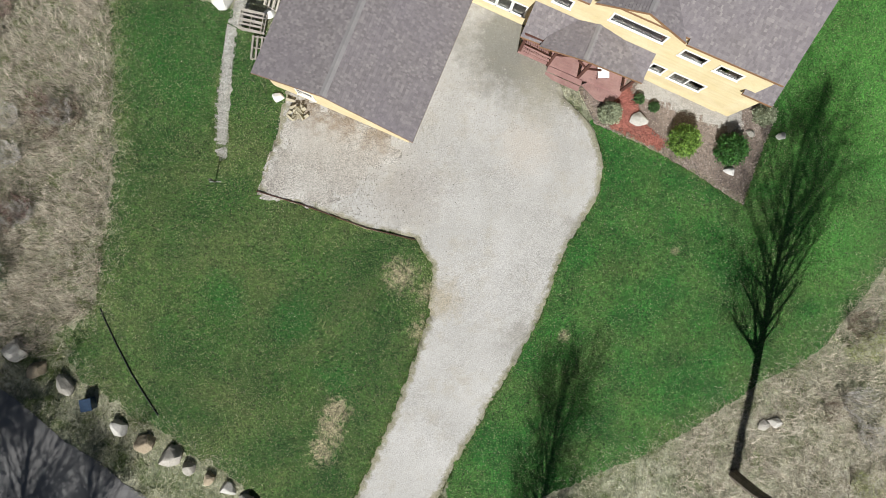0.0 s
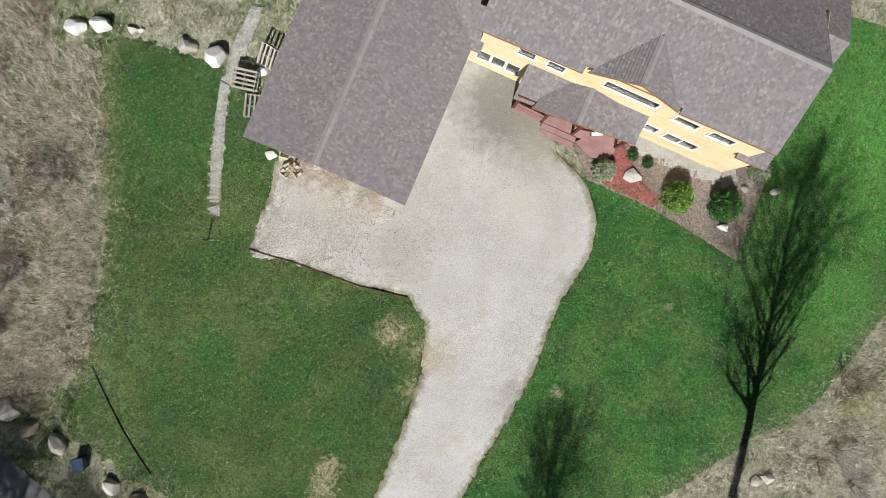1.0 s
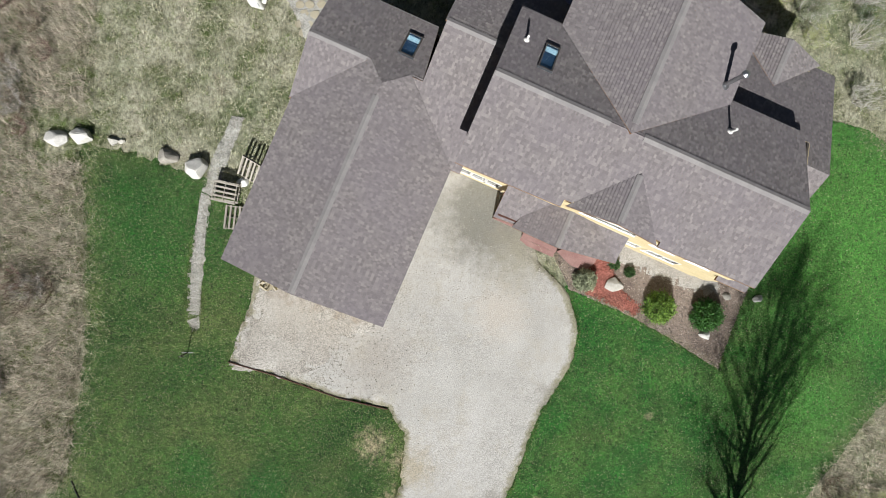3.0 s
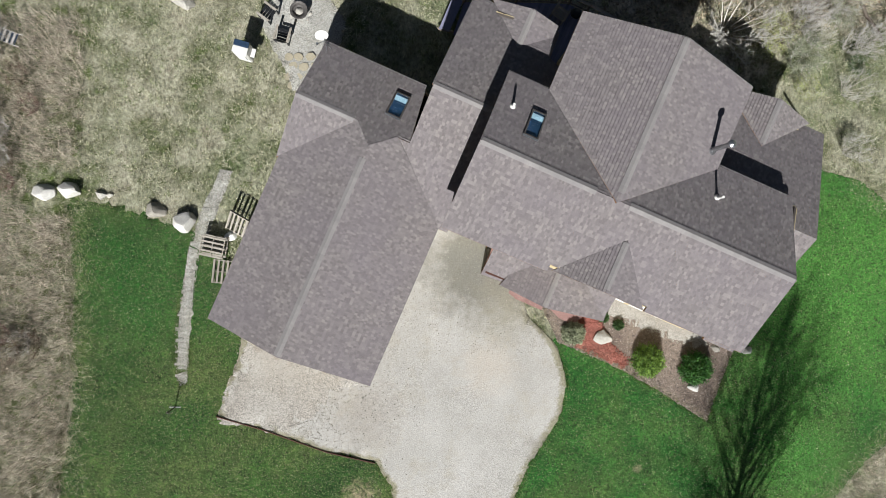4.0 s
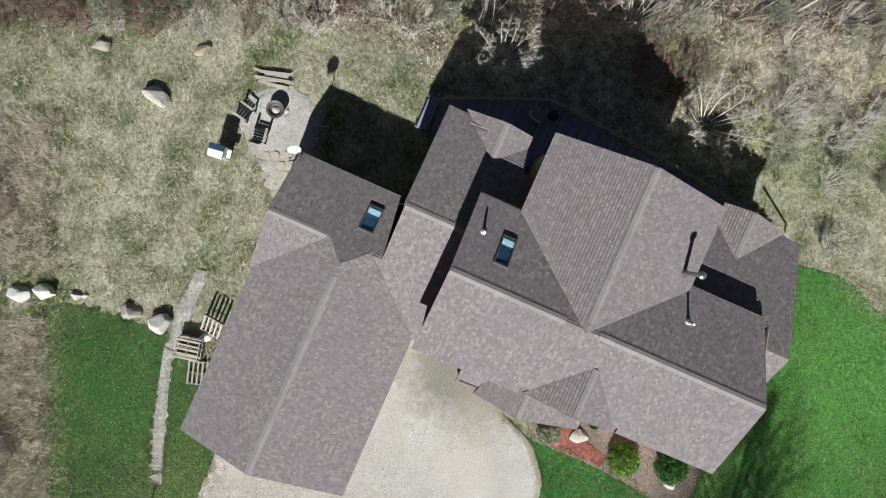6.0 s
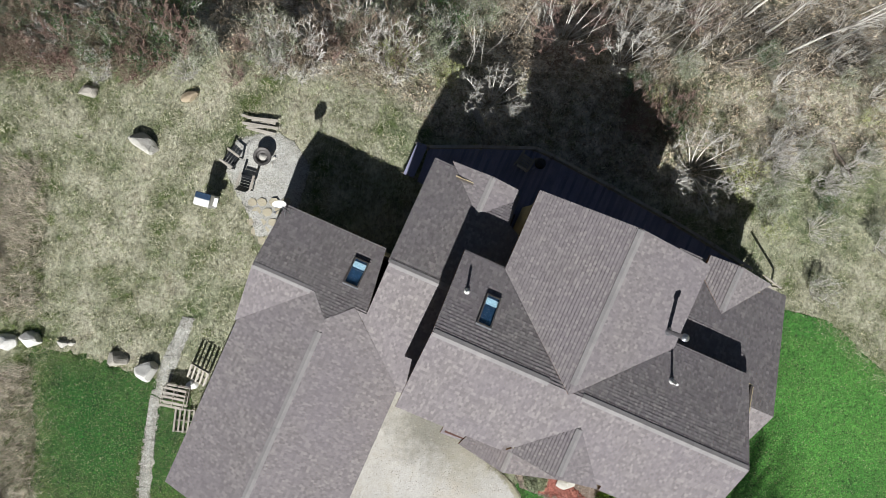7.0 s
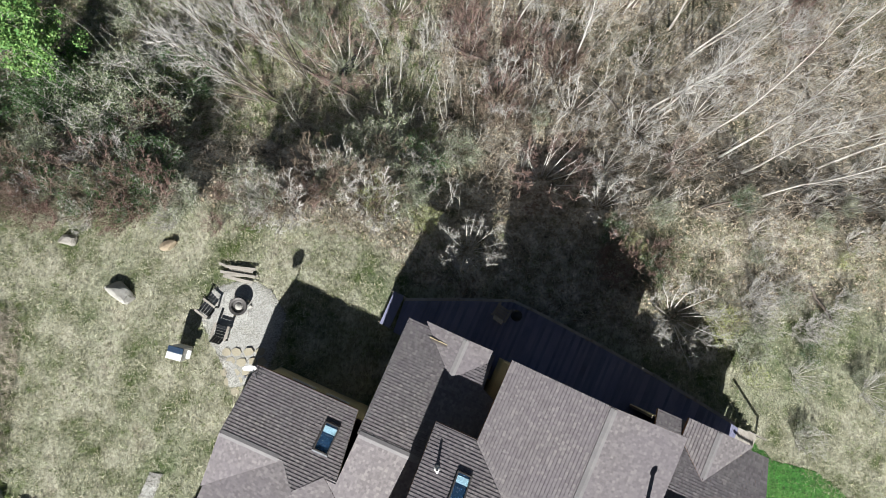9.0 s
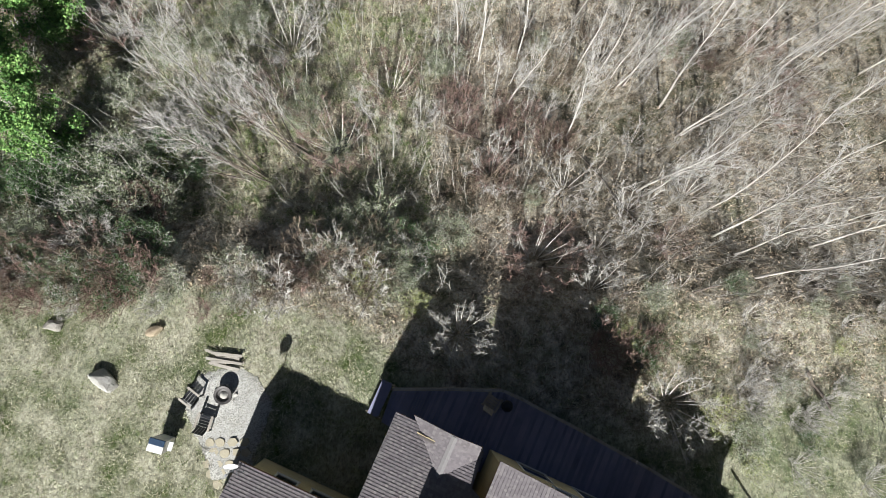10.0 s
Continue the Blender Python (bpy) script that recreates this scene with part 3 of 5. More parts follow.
def window_at(parent, p0, d, nrm, s0, s1, z0, z1, panes=1):
    """A white cased window on a wall: casing, sill, panes and a drawn blind behind."""
    def at(s, z, o):
        return tuple(p0 + d * s + nrm * o + Vector((0, 0, z)))

    def bars(rects, o0, o1):
        b = Build()
        for a0, a1, c0, c1 in rects:
            k = len(b.v)
            for o in (o0, o1):
                b.v += [at(a0, c0, o), at(a1, c0, o), at(a1, c1, o), at(a0, c1, o)]
            b.f += [[k + 3, k + 2, k + 1, k], [k + 4, k + 5, k + 6, k + 7]] + [[k + i, k + (i + 1) % 4, k + 4 + (i + 1) % 4, k + 4 + i] for i in range(4)]
        return b
    w = 0.09
    rects = [(s0 - w, s0, z0 - w, z1 + w), (s1, s1 + w, z0 - w, z1 + w), (s0, s1, z1, z1 + w), (s0, s1, z0 - w, z0)]
    step = (s1 - s0) / panes
    rects += [(s0 + step * i - 0.04, s0 + step * i + 0.04, z0, z1) for i in range(1, panes)]
    win = bars(rects, -0.04, 0.045).out("window", M_WHITE, parent)
    bars([(s0 - w - 0.03, s1 + w + 0.03, z0 - w - 0.04, z0 - w)], -0.02, 0.08).out("sill", M_WHITE, win)
    for i in range(panes):
        pane = bars([(s0 + step * i + 0.02, s0 + step * (i + 1) - 0.02, z0, z1)], -0.005, 0.003).out("pane", M_GLASS, win)
        pane.visible_shadow = False
    return win


def wall(name, a, b, z0, top, windows=(), label=""):
    """A lap-sided wall from a to b (outside to its right), its top a level or a list of (distance, height)."""
    p0, p1 = Vector((*a, 0)), Vector((*b, 0))
    length = (p1 - p0).length
    d = (p1 - p0) / length
    nrm = Vector((d.y, -d.x, 0))
    tops = [(0, top), (length, top)] if isinstance(top, (int, float)) else list(top)
    outline = [(0.0, z0), (length, z0)] + [t for t in tops[::-1]]
    lap, back = Build(), Build()
    z = z0
    while z < max(t[1] for t in tops):
        z2 = z + 0.16
        cuts = sorted([w for w in windows if w[2] < z2 - 0.02 and w[3] > z + 0.02])
        zs = sorted({z, z2} | {h for w in cuts for h in (w[2], w[3]) if z < h < z2})
        for q0, q1 in zip(zs[:-1], zs[1:]):
            band = clip(clip(outline, 0, 1, q0), 0, -1, -q1)
            if len(band) < 3:
                continue
            here = [w for w in cuts if w[2] < q1 - 1e-4 and w[3] > q0 + 1e-4]
            s = 0.0
            spans = []
            for w in here:
                spans.append((s, w[0]))
                s = w[1]
            spans.append((s, length))
            for s0, s1 in spans:
                if s1 - s0 < 0.01:
                    continue
                piece = clip(clip(band, 1, 0, s0), -1, 0, -s1)
                if len(piece) < 3:
                    continue
                for build, base, lean in ((lap, 0.0, 0.022), (back, -0.02, 0.0)):
                    k, m = len(build.v), len(piece)
                    for g, h in piece:
                        build.v.append(tuple(p0 + d * g + nrm * (base + 0.006 + lean * (1 - (h - z) / 0.16)) + Vector((0, 0, h))))
                    for g, h in piece:
                        build.v.append(tuple(p0 + d * g + nrm * (base - (0.02 if lean else 0.1)) + Vector((0, 0, h))))
                    build.f += [list(range(k, k + m)), list(range(k + m, k + 2 * m))[::-1]]
                    build.f += [[k + i, k + m + i, k + m + (i + 1) % m, k + (i + 1) % m] for i in range(m)]
        z = z2
    core = bmesh.new()
    cv = [core.verts.new(v) for v in back.v]
    for f in back.f:
        core.faces.new([cv[i] for i in f])
    bmesh.ops.remove_doubles(core, verts=core.verts, dist=0.002)
    ob = Build().take(core).out(name, M_ROOM, house, label)
    lap.out("siding", M_SIDING, ob, "cream painted lap siding")["kind"] = "stuff"
    for w in windows:
        window_at(ob, p0, d, nrm, *w)
    return ob


SW = -2.9
# south front, seen while the camera comes up the drive: s runs from u = -4.75
def s_of(u):
    return u + 4.75


wall("wall", (-4.75, SW), (9.45, SW), -0.6, [(0, 3.05), (0.5, 3.05), (0.52, 5.95), (5.0, 5.95), (7.49, 6.86), (9.86, 5.95), (14.2, 5.95)],
     [(s_of(-4.18), s_of(-3.55), 1.2, 2.3, 1), (s_of(-3.4), s_of(-2.77), 1.2, 2.3, 1), (s_of(-2.62), s_of(-1.99), 1.2, 2.3, 1),
      (s_of(-2.45), s_of(-1.68), 4.1, 4.8, 1), (s_of(-1.0), s_of(-0.23), 4.1, 4.8, 1), (s_of(1.65), s_of(4.2), 4.72, 5.4, 1),
      (s_of(5.3), s_of(6.4), 4.3, 4.95, 1), (s_of(7.1), s_of(8.2), 4.3, 4.95, 1), (s_of(4.85), s_of(5.5), 1.55, 2.3, 1), (s_of(6.0), s_of(7.65), 1.5, 2.3, 2)])
wall("wall", (-12.2, -11.0), (-4.85, -11.0), -0.6, [(0, 3.4), (3.6, 4.85), (7.35, 3.35)], [(1.5, 2.3, 1.3, 2.3, 1)])
wall("wall", (-4.85, -11.0), (-4.85, -2.9), -0.6, 3.3)
wall("wall", (-12.2, 2.2), (-12.2, -11.0), -0.8, [(0, 3.3), (2.6, 4.5), (5.4, 3.3), (13.2, 3.3)])
wall("wall", (-7.1, 2.2), (-12.2, 2.2), -1.2, 3.25, [(1.2, 2.2, 1.3, 2.3, 1), (3.0, 4.0, 1.3, 2.3, 1)])
wall("wall", (-6.95, 6.9), (-6.95, -1.0), -1.2, [(0, 3.5), (4.75, 5.55), (7.9, 4.2)])
wall("wall", (-3.2, 6.9), (-6.95, 6.9), -1.2, [(0, 3.5), (1.3, 4.1), (3.2, 3.5), (3.75, 3.45)], [(0.9, 1.9, 1.0, 2.3, 1)])
wall("wall", (-3.2, 3.6), (-3.2, 6.9), -1.2, [(0, 4.9), (3.3, 3.45)])
wall("wall", (-4.2, 3.6), (-4.2, -2.9), 2.0, [(0, 6.1), (3.25, 7.55), (6.5, 6.1)])
wall("wall", (-2.2, 3.6), (-4.2, 3.6), 2.0, 6.05)
wall("wall", (-2.2, 7.2), (-2.2, 3.6), -1.2, 6.05)
wall("wall", (4.85, 7.2), (-2.2, 7.2), -1.2, [(0, 6.0), (3.55, 7.55), (7.05, 6.0)], [(1.2, 2.6, 0.6, 2.5, 1), (4.2, 5.6, 0.6, 2.5, 1), (2.6, 4.4, 3.6, 5.0, 2)])
wall("wall", (4.85, 3.6), (4.85, 7.2), -1.2, 6.0)
wall("wall", (10.3, 7.8), (4.85, 7.8), -1.6, [(0, 3.3), (0.5, 3.3), (2.5, 4.1), (4.4, 3.3), (5.45, 3.3)], [(1.8, 3.2, 0.8, 2.3, 1)])
wall("wall", (10.3, 1.5), (10.3, 7.8), -1.6, [(0, 5.2), (1.25, 5.85), (6.3, 3.3)])
wall("wall", (9.45, 1.5), (10.3, 1.5), -1.6, 5.2)
wall("wall", (9.3, -2.9), (9.3, 3.6), -1.2, [(0, 6.1), (3.25, 7.55), (6.5, 6.1)])
wall("wall", (9.3, 3.65), (4.85, 3.65), 4.0, 6.0)
wall("wall", (9.36, -2.85), (10.2, -2.85), -0.8, 3.7)
wall("wall", (10.2, -2.85), (10.2, -1.4), -0.8, [(0, 3.75), (1.45, 4.35)])
floors = Build()
floors.box((-12.0, -10.8, -0.2), (-5.0, 2.0, -0.05)).box((-4.9, -2.7, 0.3), (9.1, 3.5, 0.42)).box((-6.8, -2.6, 0.3), (-2.4, 6.7, 0.41)).box((-2.0, 3.5, 0.3), (10.0, 7.0, 0.43))
floors.box((-4.0, -2.7, 3.0), (9.0, 3.4, 3.15)).box((-2.0, 3.4, 3.0), (4.7, 7.0, 3.16))
floors.out("interior_floor", M_ROOM, house)


def skylight(u0, u1, v0, v1, zf):
    """A curbed roof window that sits on a north slope."""
    def top(u, v, h):
        return (u, v, zf(u, v) + h)
    b = Build()
    for a0, a1, c0, c1 in ((u0 - 0.06, u0, v0 - 0.06, v1 + 0.06), (u1, u1 + 0.06, v0 - 0.06, v1 + 0.06), (u0, u1, v0 - 0.06, v0), (u0, u1, v1, v1 + 0.06)):
        k = len(b.v)
        for h in (-0.02, 0.12):
            b.v += [top(a0, c0, h), top(a1, c0, h), top(a1, c1, h), top(a0, c1, h)]
        b.f += [[k + 3, k + 2, k + 1, k], [k + 4, k + 5, k + 6, k + 7]] + [[k + i, k + (i + 1) % 4, k + 4 + (i + 1) % 4, k + 4 + i] for i in range(4)]
    s = b.out("skylight", M_IRON, house, "dark framed skylight with pale sill")
    g = Build()
    for h in (0.085, 0.095):
        g.v += [top(u0, v0, h), top(u1, v0, h), top(u1, v1, h), top(u0, v1, h)]
    g.f += [[3, 2, 1, 0], [4, 5, 6, 7]] + [[i, (i + 1) % 4, 4 + (i + 1) % 4, 4 + i] for i in range(4)]
    g.out("pane", M_SKYGLASS, s).visible_shadow = False
    # added navy sheet under the pane: colours in the glass's blue sky reflection
    c = Build()
    c.v += [top(u0, v0, 0.03), top(u1, v0, 0.03), top(u1, v1, 0.03), top(u0, v1, 0.03)]
    c.f += [[0, 1, 2, 3]]
    c.out("shade_cloth", M_NAVY, s)
    e = Build()
    e.v += [top(u0, v1 - 0.36, 0.05), top(u1, v1 - 0.36, 0.05), top(u1, v1 - 0.1, 0.05), top(u0, v1 - 0.1, 0.05)]
    e.f += [[0, 1, 2, 3]]
    e.out("blind", M_BLIND, s)
    Build().bar(top(u0 - 0.08, v0 - 0.09, 0.05), top(u1 + 0.08, v0 - 0.09, 0.05), 0.08, 0.1).out("flashing", M_STEEL, s)
    return s


skylight(-8.7, -8.12, 0.5, 1.58, wing_n)
skylight(-2.92, -2.4, 1.5, 2.62, plane(0, M_V, M_Z, 0, -M_N))


def flue(u, v, z, h):
    base = Build().tube([(u, v, z - 0.15), (u, v, z + 0.12), (u, v, z + 0.3)], [0.3, 0.22, 0.11], 16).out("flue", M_STEEL, house, "tall galvanised stove flue", smooth=False)
    Build().tube([(u, v, z + 0.1), (u, v, z + h)], [0.095, 0.095], 16).out("pipe", M_STEEL, base)
    Build().tube([(u, v, z + h), (u, v, z + h + 0.04), (u, v, z + h + 0.16), (u, v, z + h + 0.24)], [0.12, 0.16, 0.16, 0.05], 16).out("cap", M_STEEL, base)
    Build().tube([(u, v, z + h * 0.55), (u, v, z + h * 0.55 + 0.05)], [0.105, 0.105], 16).out("band", M_STEEL, base)


flue(4.75, 4.28, 6.2, 1.75)


def vent(u, v, zf, h):
    z = zf(u, v)
    base = Build().tube([(u, v, z - 0.05), (u, v, z + 0.05), (u, v, z + 0.12)], [0.16, 0.12, 0.07], 12).out("roof_vent", M_WHITE, house, "white plumbing vent with flashing collar")
    Build().tube([(u, v, z), (u, v, z + h)], [0.055, 0.055], 12).out("pipe", M_WHITE, base)


vent(5.62, 2.41, plane(0, M_V, M_Z, 0, -M_N), 0.6)
vent(-3.79, 2.39, plane(0, M_V, M_Z, 0, -M_N), 0.5)

# satellite dish on the wing's corner
dish = empty("satellite_dish", HOUSE_AT @ pose(-12.55, 2.35, 3.4), "pale grey satellite dish on a tripod mast at the roof corner", "satellite dish")
bm = bmesh.new()
bmesh.ops.create_uvsphere(bm, u_segments=32, v_segments=24, radius=1.0)
bmesh.ops.delete(bm, geom=[v for v in bm.verts if v.co.z > -0.88], context="VERTS")
bmesh.ops.translate(bm, verts=bm.verts, vec=(0, 0, 0.95))
bmesh.ops.solidify(bm, geom=bm.faces[:], thickness=0.02)
bmesh.ops.scale(bm, verts=bm.verts, vec=(0.8, 0.72, 0.8))
Build().take(bm, look((-0.22, 0.12, 0.78), (-0.62, 0.77, 0.3))).out("reflector", M_WHITE, dish, smooth=True)
Build().tube([(0, 0, 0), (0, 0, 0.55), (-0.06, 0.03, 0.7)], [0.025] * 3, 8).tube([(0.25, -0.12, 0.03), (0.02, 0, 0.5)], [0.015] * 2, 6).tube([(0.1, -0.3, 0.12), (0.01, -0.01, 0.5)], [0.015] * 2, 6).out("mast", M_STEEL, dish)
Build().tube([(-0.05, 0.0, 0.5), (-0.25, -0.3, 0.75)], [0.015] * 2, 6).box((-0.3, -0.36, 0.72), (-0.2, -0.26, 0.8)).out("feed_arm", M_STEEL, dish)

# ---- porch ----
porch = empty("porch", HOUSE_AT, "red-stained timber porch with steps and angled landing", "porch")
for i in range(11):
    v = -4.35 + 0.142 * i
    Build().box((-1.5, v, 0.42), (4.3, v + 0.134, 0.46)).out("floor_board", M_REDWOOD, porch)
for i, v in enumerate((-4.7, -4.98)):
    Build().box((0.25, v, 0.30 - 0.15 * i), (2.2, v + 0.28, 0.35 - 0.15 * i)).out("step", M_REDWOOD, porch)
    Build().box((0.27, v + 0.25, 0.0), (2.18, v + 0.275, 0.30 - 0.15 * i)).out("riser", M_REDWOOD, porch)
Build().box((-1.5, -4.38, -0.1), (4.3, -4.35, 0.42)).out("skirt", M_REDWOOD, porch)
ramp = [(2.25, -4.62), (2.55, -4.3), (4.2, -4.1), (4.3, -4.4), (3.98, -5.0), (3.2, -5.0)]
lo, hi = min(p[0] for p in ramp), max(p[0] for p in ramp)
x = lo
while x < hi:
    piece = clip(clip(ramp, 1, 0, x), -1, 0, -(x + 0.134))
    if len(piece) > 2:
        Build().prism(piece, 0.2, 0.38).out("landing_board", M_REDWOOD, porch)
    x += 0.142
for u, v in ((-1.45, -4.3), (0.2, -4.35), (1.9, -4.35), (4.25, -4.1)):
    Build().box((u - 0.07, v - 0.07, 0.0), (u + 0.07, v + 0.07, 2.75), bev=0.01).out("post", M_DARKWOOD, porch)
Build().bar((-1.6, -4.32, 2.68), (4.35, -4.12, 2.68), 0.09, 0.2).out("beam", M_DARKWOOD, porch)
for a, b in (((0.25, -4.4, 2.1), (0.8, -4.4, 2.62)), ((1.85, -4.4, 2.1), (1.3, -4.4, 2.62)), ((1.95, -4.4, 2.1), (2.5, -4.4, 2.62))):
    Build().bar(a, b, 0.08, 0.09, (0, 1, 0)).out("brace", M_DARKWOOD, porch)
for z in (0.85, 1.35):
    Build().bar((-1.45, -4.33, z), (0.2, -4.38, z), 0.05, 0.09).out("rail", M_REDWOOD, porch)
for i in range(12):
    u = -1.32 + 0.125 * i
    Build().box((u, -4.37, 0.46), (u + 0.035, -4.33, 1.33)).out("baluster", M_REDWOOD, porch)
seat = empty("porch_chair", HOUSE_AT @ pose(2.95, -3.75, 0.46, 0, 0, 25), "pale canvas chair on the porch", "chair")
Build().box((-0.3, -0.3, 0.36), (0.3, 0.25, 0.42), bev=0.02).out("seat", M_WHITE, seat)
Build().box((-0.3, -0.04, 0.0), (0.3, 0.02, 0.55), pose(0, 0.27, 0.4, -18), bev=0.02).out("backrest", M_WHITE, seat)
for a in (-0.26, 0.26):
    for c in (-0.26, 0.2):
        Build().tube([(a, c, 0), (a, c, 0.37)], [0.018, 0.018], 6).out("leg", M_STEEL, seat)

# ---- back deck ----
deck = empty("deck", HOUSE_AT, "weathered grey timber deck with a low rail behind the house", "deck")
DECK = [(-7.7, 6.2), (-7.85, 7.95), (-5.4, 9.05), (-2.9, 10.1), (-1.9, 10.1), (1.5, 9.9), (5.03, 9.62), (7.4, 9.35), (10.5, 8.95), (10.5, 7.7), (4.8, 7.0), (-2.3, 6.0)]
DZ = 0.28
M_BOARDS = [M_DECK, plain("worn_deck_board", "7c7c94", "9494aa", 0.8, 0.7, fine=25.0), plain("stained_deck_board", "6a6a80", "828298", 0.9, 0.7, fine=25.0)]
rnd = random.Random(5)
x = -7.9
while x < 10.5:
    piece = clip(clip(DECK, 1, 0, x), -1, 0, -(x + 0.137))
    if len(piece) > 2:
        Build().prism(piece, DZ - 0.04 + rnd.uniform(-0.004, 0.004), DZ + rnd.uniform(-0.004, 0.004)).out("deck_board", rnd.choice(M_BOARDS), deck)
    x += 0.145
edge = DECK[1:9]
for i in range(len(edge) - 1):
    a, b = Vector((*edge[i], 0)), Vector((*edge[i + 1], 0))
    Build().bar(a + Vector((0, 0, DZ - 0.16)), b + Vector((0, 0, DZ - 0.16)), 0.05, 0.22).out("rim_joist", M_RAIL, deck)
    if i == 6:
        b = a + (b - a) * 0.75
    Build().bar(a + Vector((0, 0, 1.2)), b + Vector((0, 0, 1.2)), 0.14, 0.04).out("top_rail", M_GREYWOOD, deck)
    Build().bar(a + Vector((0, 0, 0.5)), b + Vector((0, 0, 0.5)), 0.04, 0.09).out("low_rail", M_RAIL, deck)
    n = max(2, int((b - a).length / 0.28))
    for k in range(1, n):
        q = a + (b - a) * (k / n)
        Build().box((q.x - 0.018, q.y - 0.018, 0.5), (q.x + 0.018, q.y + 0.018, 1.18)).out("baluster", M_RAIL, deck)
    Build().box((a.x - 0.05, a.y - 0.05, -2.2), (a.x + 0.05, a.y + 0.05, 1.25)).out("post", M_RAIL, deck)
for k in range(2):
    Build().box((-8.25 - 0.28 * k, 6.3, DZ - 0.19 * (k + 1)), (-7.95 - 0.28 * k, 8.1, DZ - 0.19 * (k + 1) + 0.05)).out("stair_tread", M_DECK, deck)
for v in (6.35, 8.05):
    Build().bar((-7.75, v, DZ - 0.12), (-8.6, v, DZ - 0.6), 0.05, 0.24).out("stringer", M_RAIL, deck)
for k in range(6):
    Build().box((10.55 + 0.27 * k, 7.9, DZ - 0.19 * (k + 1)), (10.83 + 0.27 * k, 9.0, DZ - 0.19 * (k + 1) + 0.05)).out("stair_tread", M_GREYWOOD, deck)
for v in (7.9, 9.0):
    Build().bar((10.5, v, DZ + 0.85), (12.2, v, DZ - 0.4), 0.06, 0.09).out("hand_rail", M_GREYWOOD, deck)
    Build().box((12.15, v - 0.05, -2.2), (12.25, v + 0.05, DZ - 0.3)).out("post", M_GREYWOOD, deck)


def patio_chair(m, mat, label):
    """A slatted chair with arms."""
    c = empty("patio_chair", m, label, "chair", "chairs outside")
    for i in range(4):
        Build().box((-0.28, -0.3 + 0.145 * i, 0.36 - 0.02 * i), (0.28, -0.18 + 0.145 * i, 0.39 - 0.02 * i)).out("seat_slat", mat, c)
    for i in range(4):
        Build().box((-0.27 + 0.14 * i, -0.015, 0), (-0.15 + 0.14 * i, 0.015, 0.68), pose(0, 0.28, 0.33, -22)).out("back_slat", mat, c)
    for a in (-0.34, 0.34):
        Build().box((a - 0.06, -0.4, 0.56), (a + 0.06, 0.36, 0.59), bev=0.008).out("arm", M_GREYWOOD if mat is M_DARK else mat, c)
        Build().box((a - 0.03, -0.36, 0), (a + 0.03, -0.28, 0.57)).out("leg", mat, c)
        Build().box((a - 0.03, 0.3, 0), (a + 0.03, 0.38, 0.57)).out("leg", mat, c)
    return c


patio_chair(HOUSE_AT @ pose(-3.1, 9.35, DZ, 0, 0, 170), M_GREYWOOD, "grey wooden chair on the shaded deck")
grill = empty("kettle_grill", HOUSE_AT @ pose(-2.4, 9.5, DZ), "black kettle grill on the shaded deck", "grill")
Build().tube([(0, 0, 0.6), (0, 0, 0.66), (0, 0, 0.78), (0, 0, 0.92), (0, 0, 1.0)], [0.12, 0.24, 0.29, 0.22, 0.04], 20).out("kettle", M_DARK, grill)
for k in range(3):
    w = k * 2.1
    Build().tube([(0.2 * math.cos(w), 0.2 * math.sin(w), 0.68), (0.33 * math.cos(w), 0.33 * math.sin(w), 0)], [0.015, 0.015], 6).out("leg", M_STEEL, grill)

# ---- fire pit corner ----
def put(x, y, lift=0.0, turn=0.0, rx=0.0, ry=0.0):
    return pose(x, y, gz(x, y) + lift, rx, ry, turn)


pit = empty("fire_pit", put(-4.0, 23.5, 0.06), "round blackened iron fire pit on a ring of stones", "fire pit")
prof = [(0.42, 0.35), (0.47, 0.5), (0.44, 0.56), (0.34, 0.52), (0.3, 0.4), (0.12, 0.34)]
Build().tube([(0, 0, z) for _, z in [(0, 0.12), (0, 0.25)] + prof[:3]], [0.2, 0.36] + [r for r, _ in prof[:3]], 28, False).tube([(0, 0, z) for _, z in prof[2:]] + [(0, 0, 0.33)], [r for r, _ in prof[2:]] + [0.005], 28, False).out("bowl", M_IRON, pit)
Build().tube([(0, 0, 0.36), (0, 0, 0.44), (0.02, 0.02, 0.5)], [0.2, 0.16, 0.05], 12).out("ash_heap", M_ROCK_PALE, pit)


def rock(size, seed, mat, flat=0.75, name="boulder"):
    bm = bmesh.new()
    bmesh.ops.create_icosphere(bm, subdivisions=3, radius=1.0)
    off = Vector((seed * 3.7, seed * 1.9, seed))
    rr = random.Random(seed)
    cuts = [(Vector((rr.uniform(-1, 1), rr.uniform(-1, 1), rr.uniform(-0.3, 1))).normalized(), rr.uniform(0.5, 0.78)) for _ in range(11)]
    for v in bm.verts:
        p = v.co.normalized()
        r = 1.0 + 0.25 * noise.noise(p * 1.1 + off)
        q = p * r
        for nrm, lim in cuts:
            k = q.dot(nrm)
            if k > lim:
                q -= nrm * (k - lim) * 0.9
        q += p * 0.03 * noise.noise(p * 6 + off)
        v.co = Vector((q.x * size[0], q.y * size[1], q.z * size[2] * flat))
    b = Build().take(bm)
    return b


def boulder(x, y, size, seed, mat, label, turn=0.0, group="boulders"):
    size = tuple(1.15 * k for k in size)
    ob = rock(size, seed, mat).out("boulder", mat, at=put(x, y, size[2] * 0.42, turn))
    return tagged(ob, label, "boulder", group)


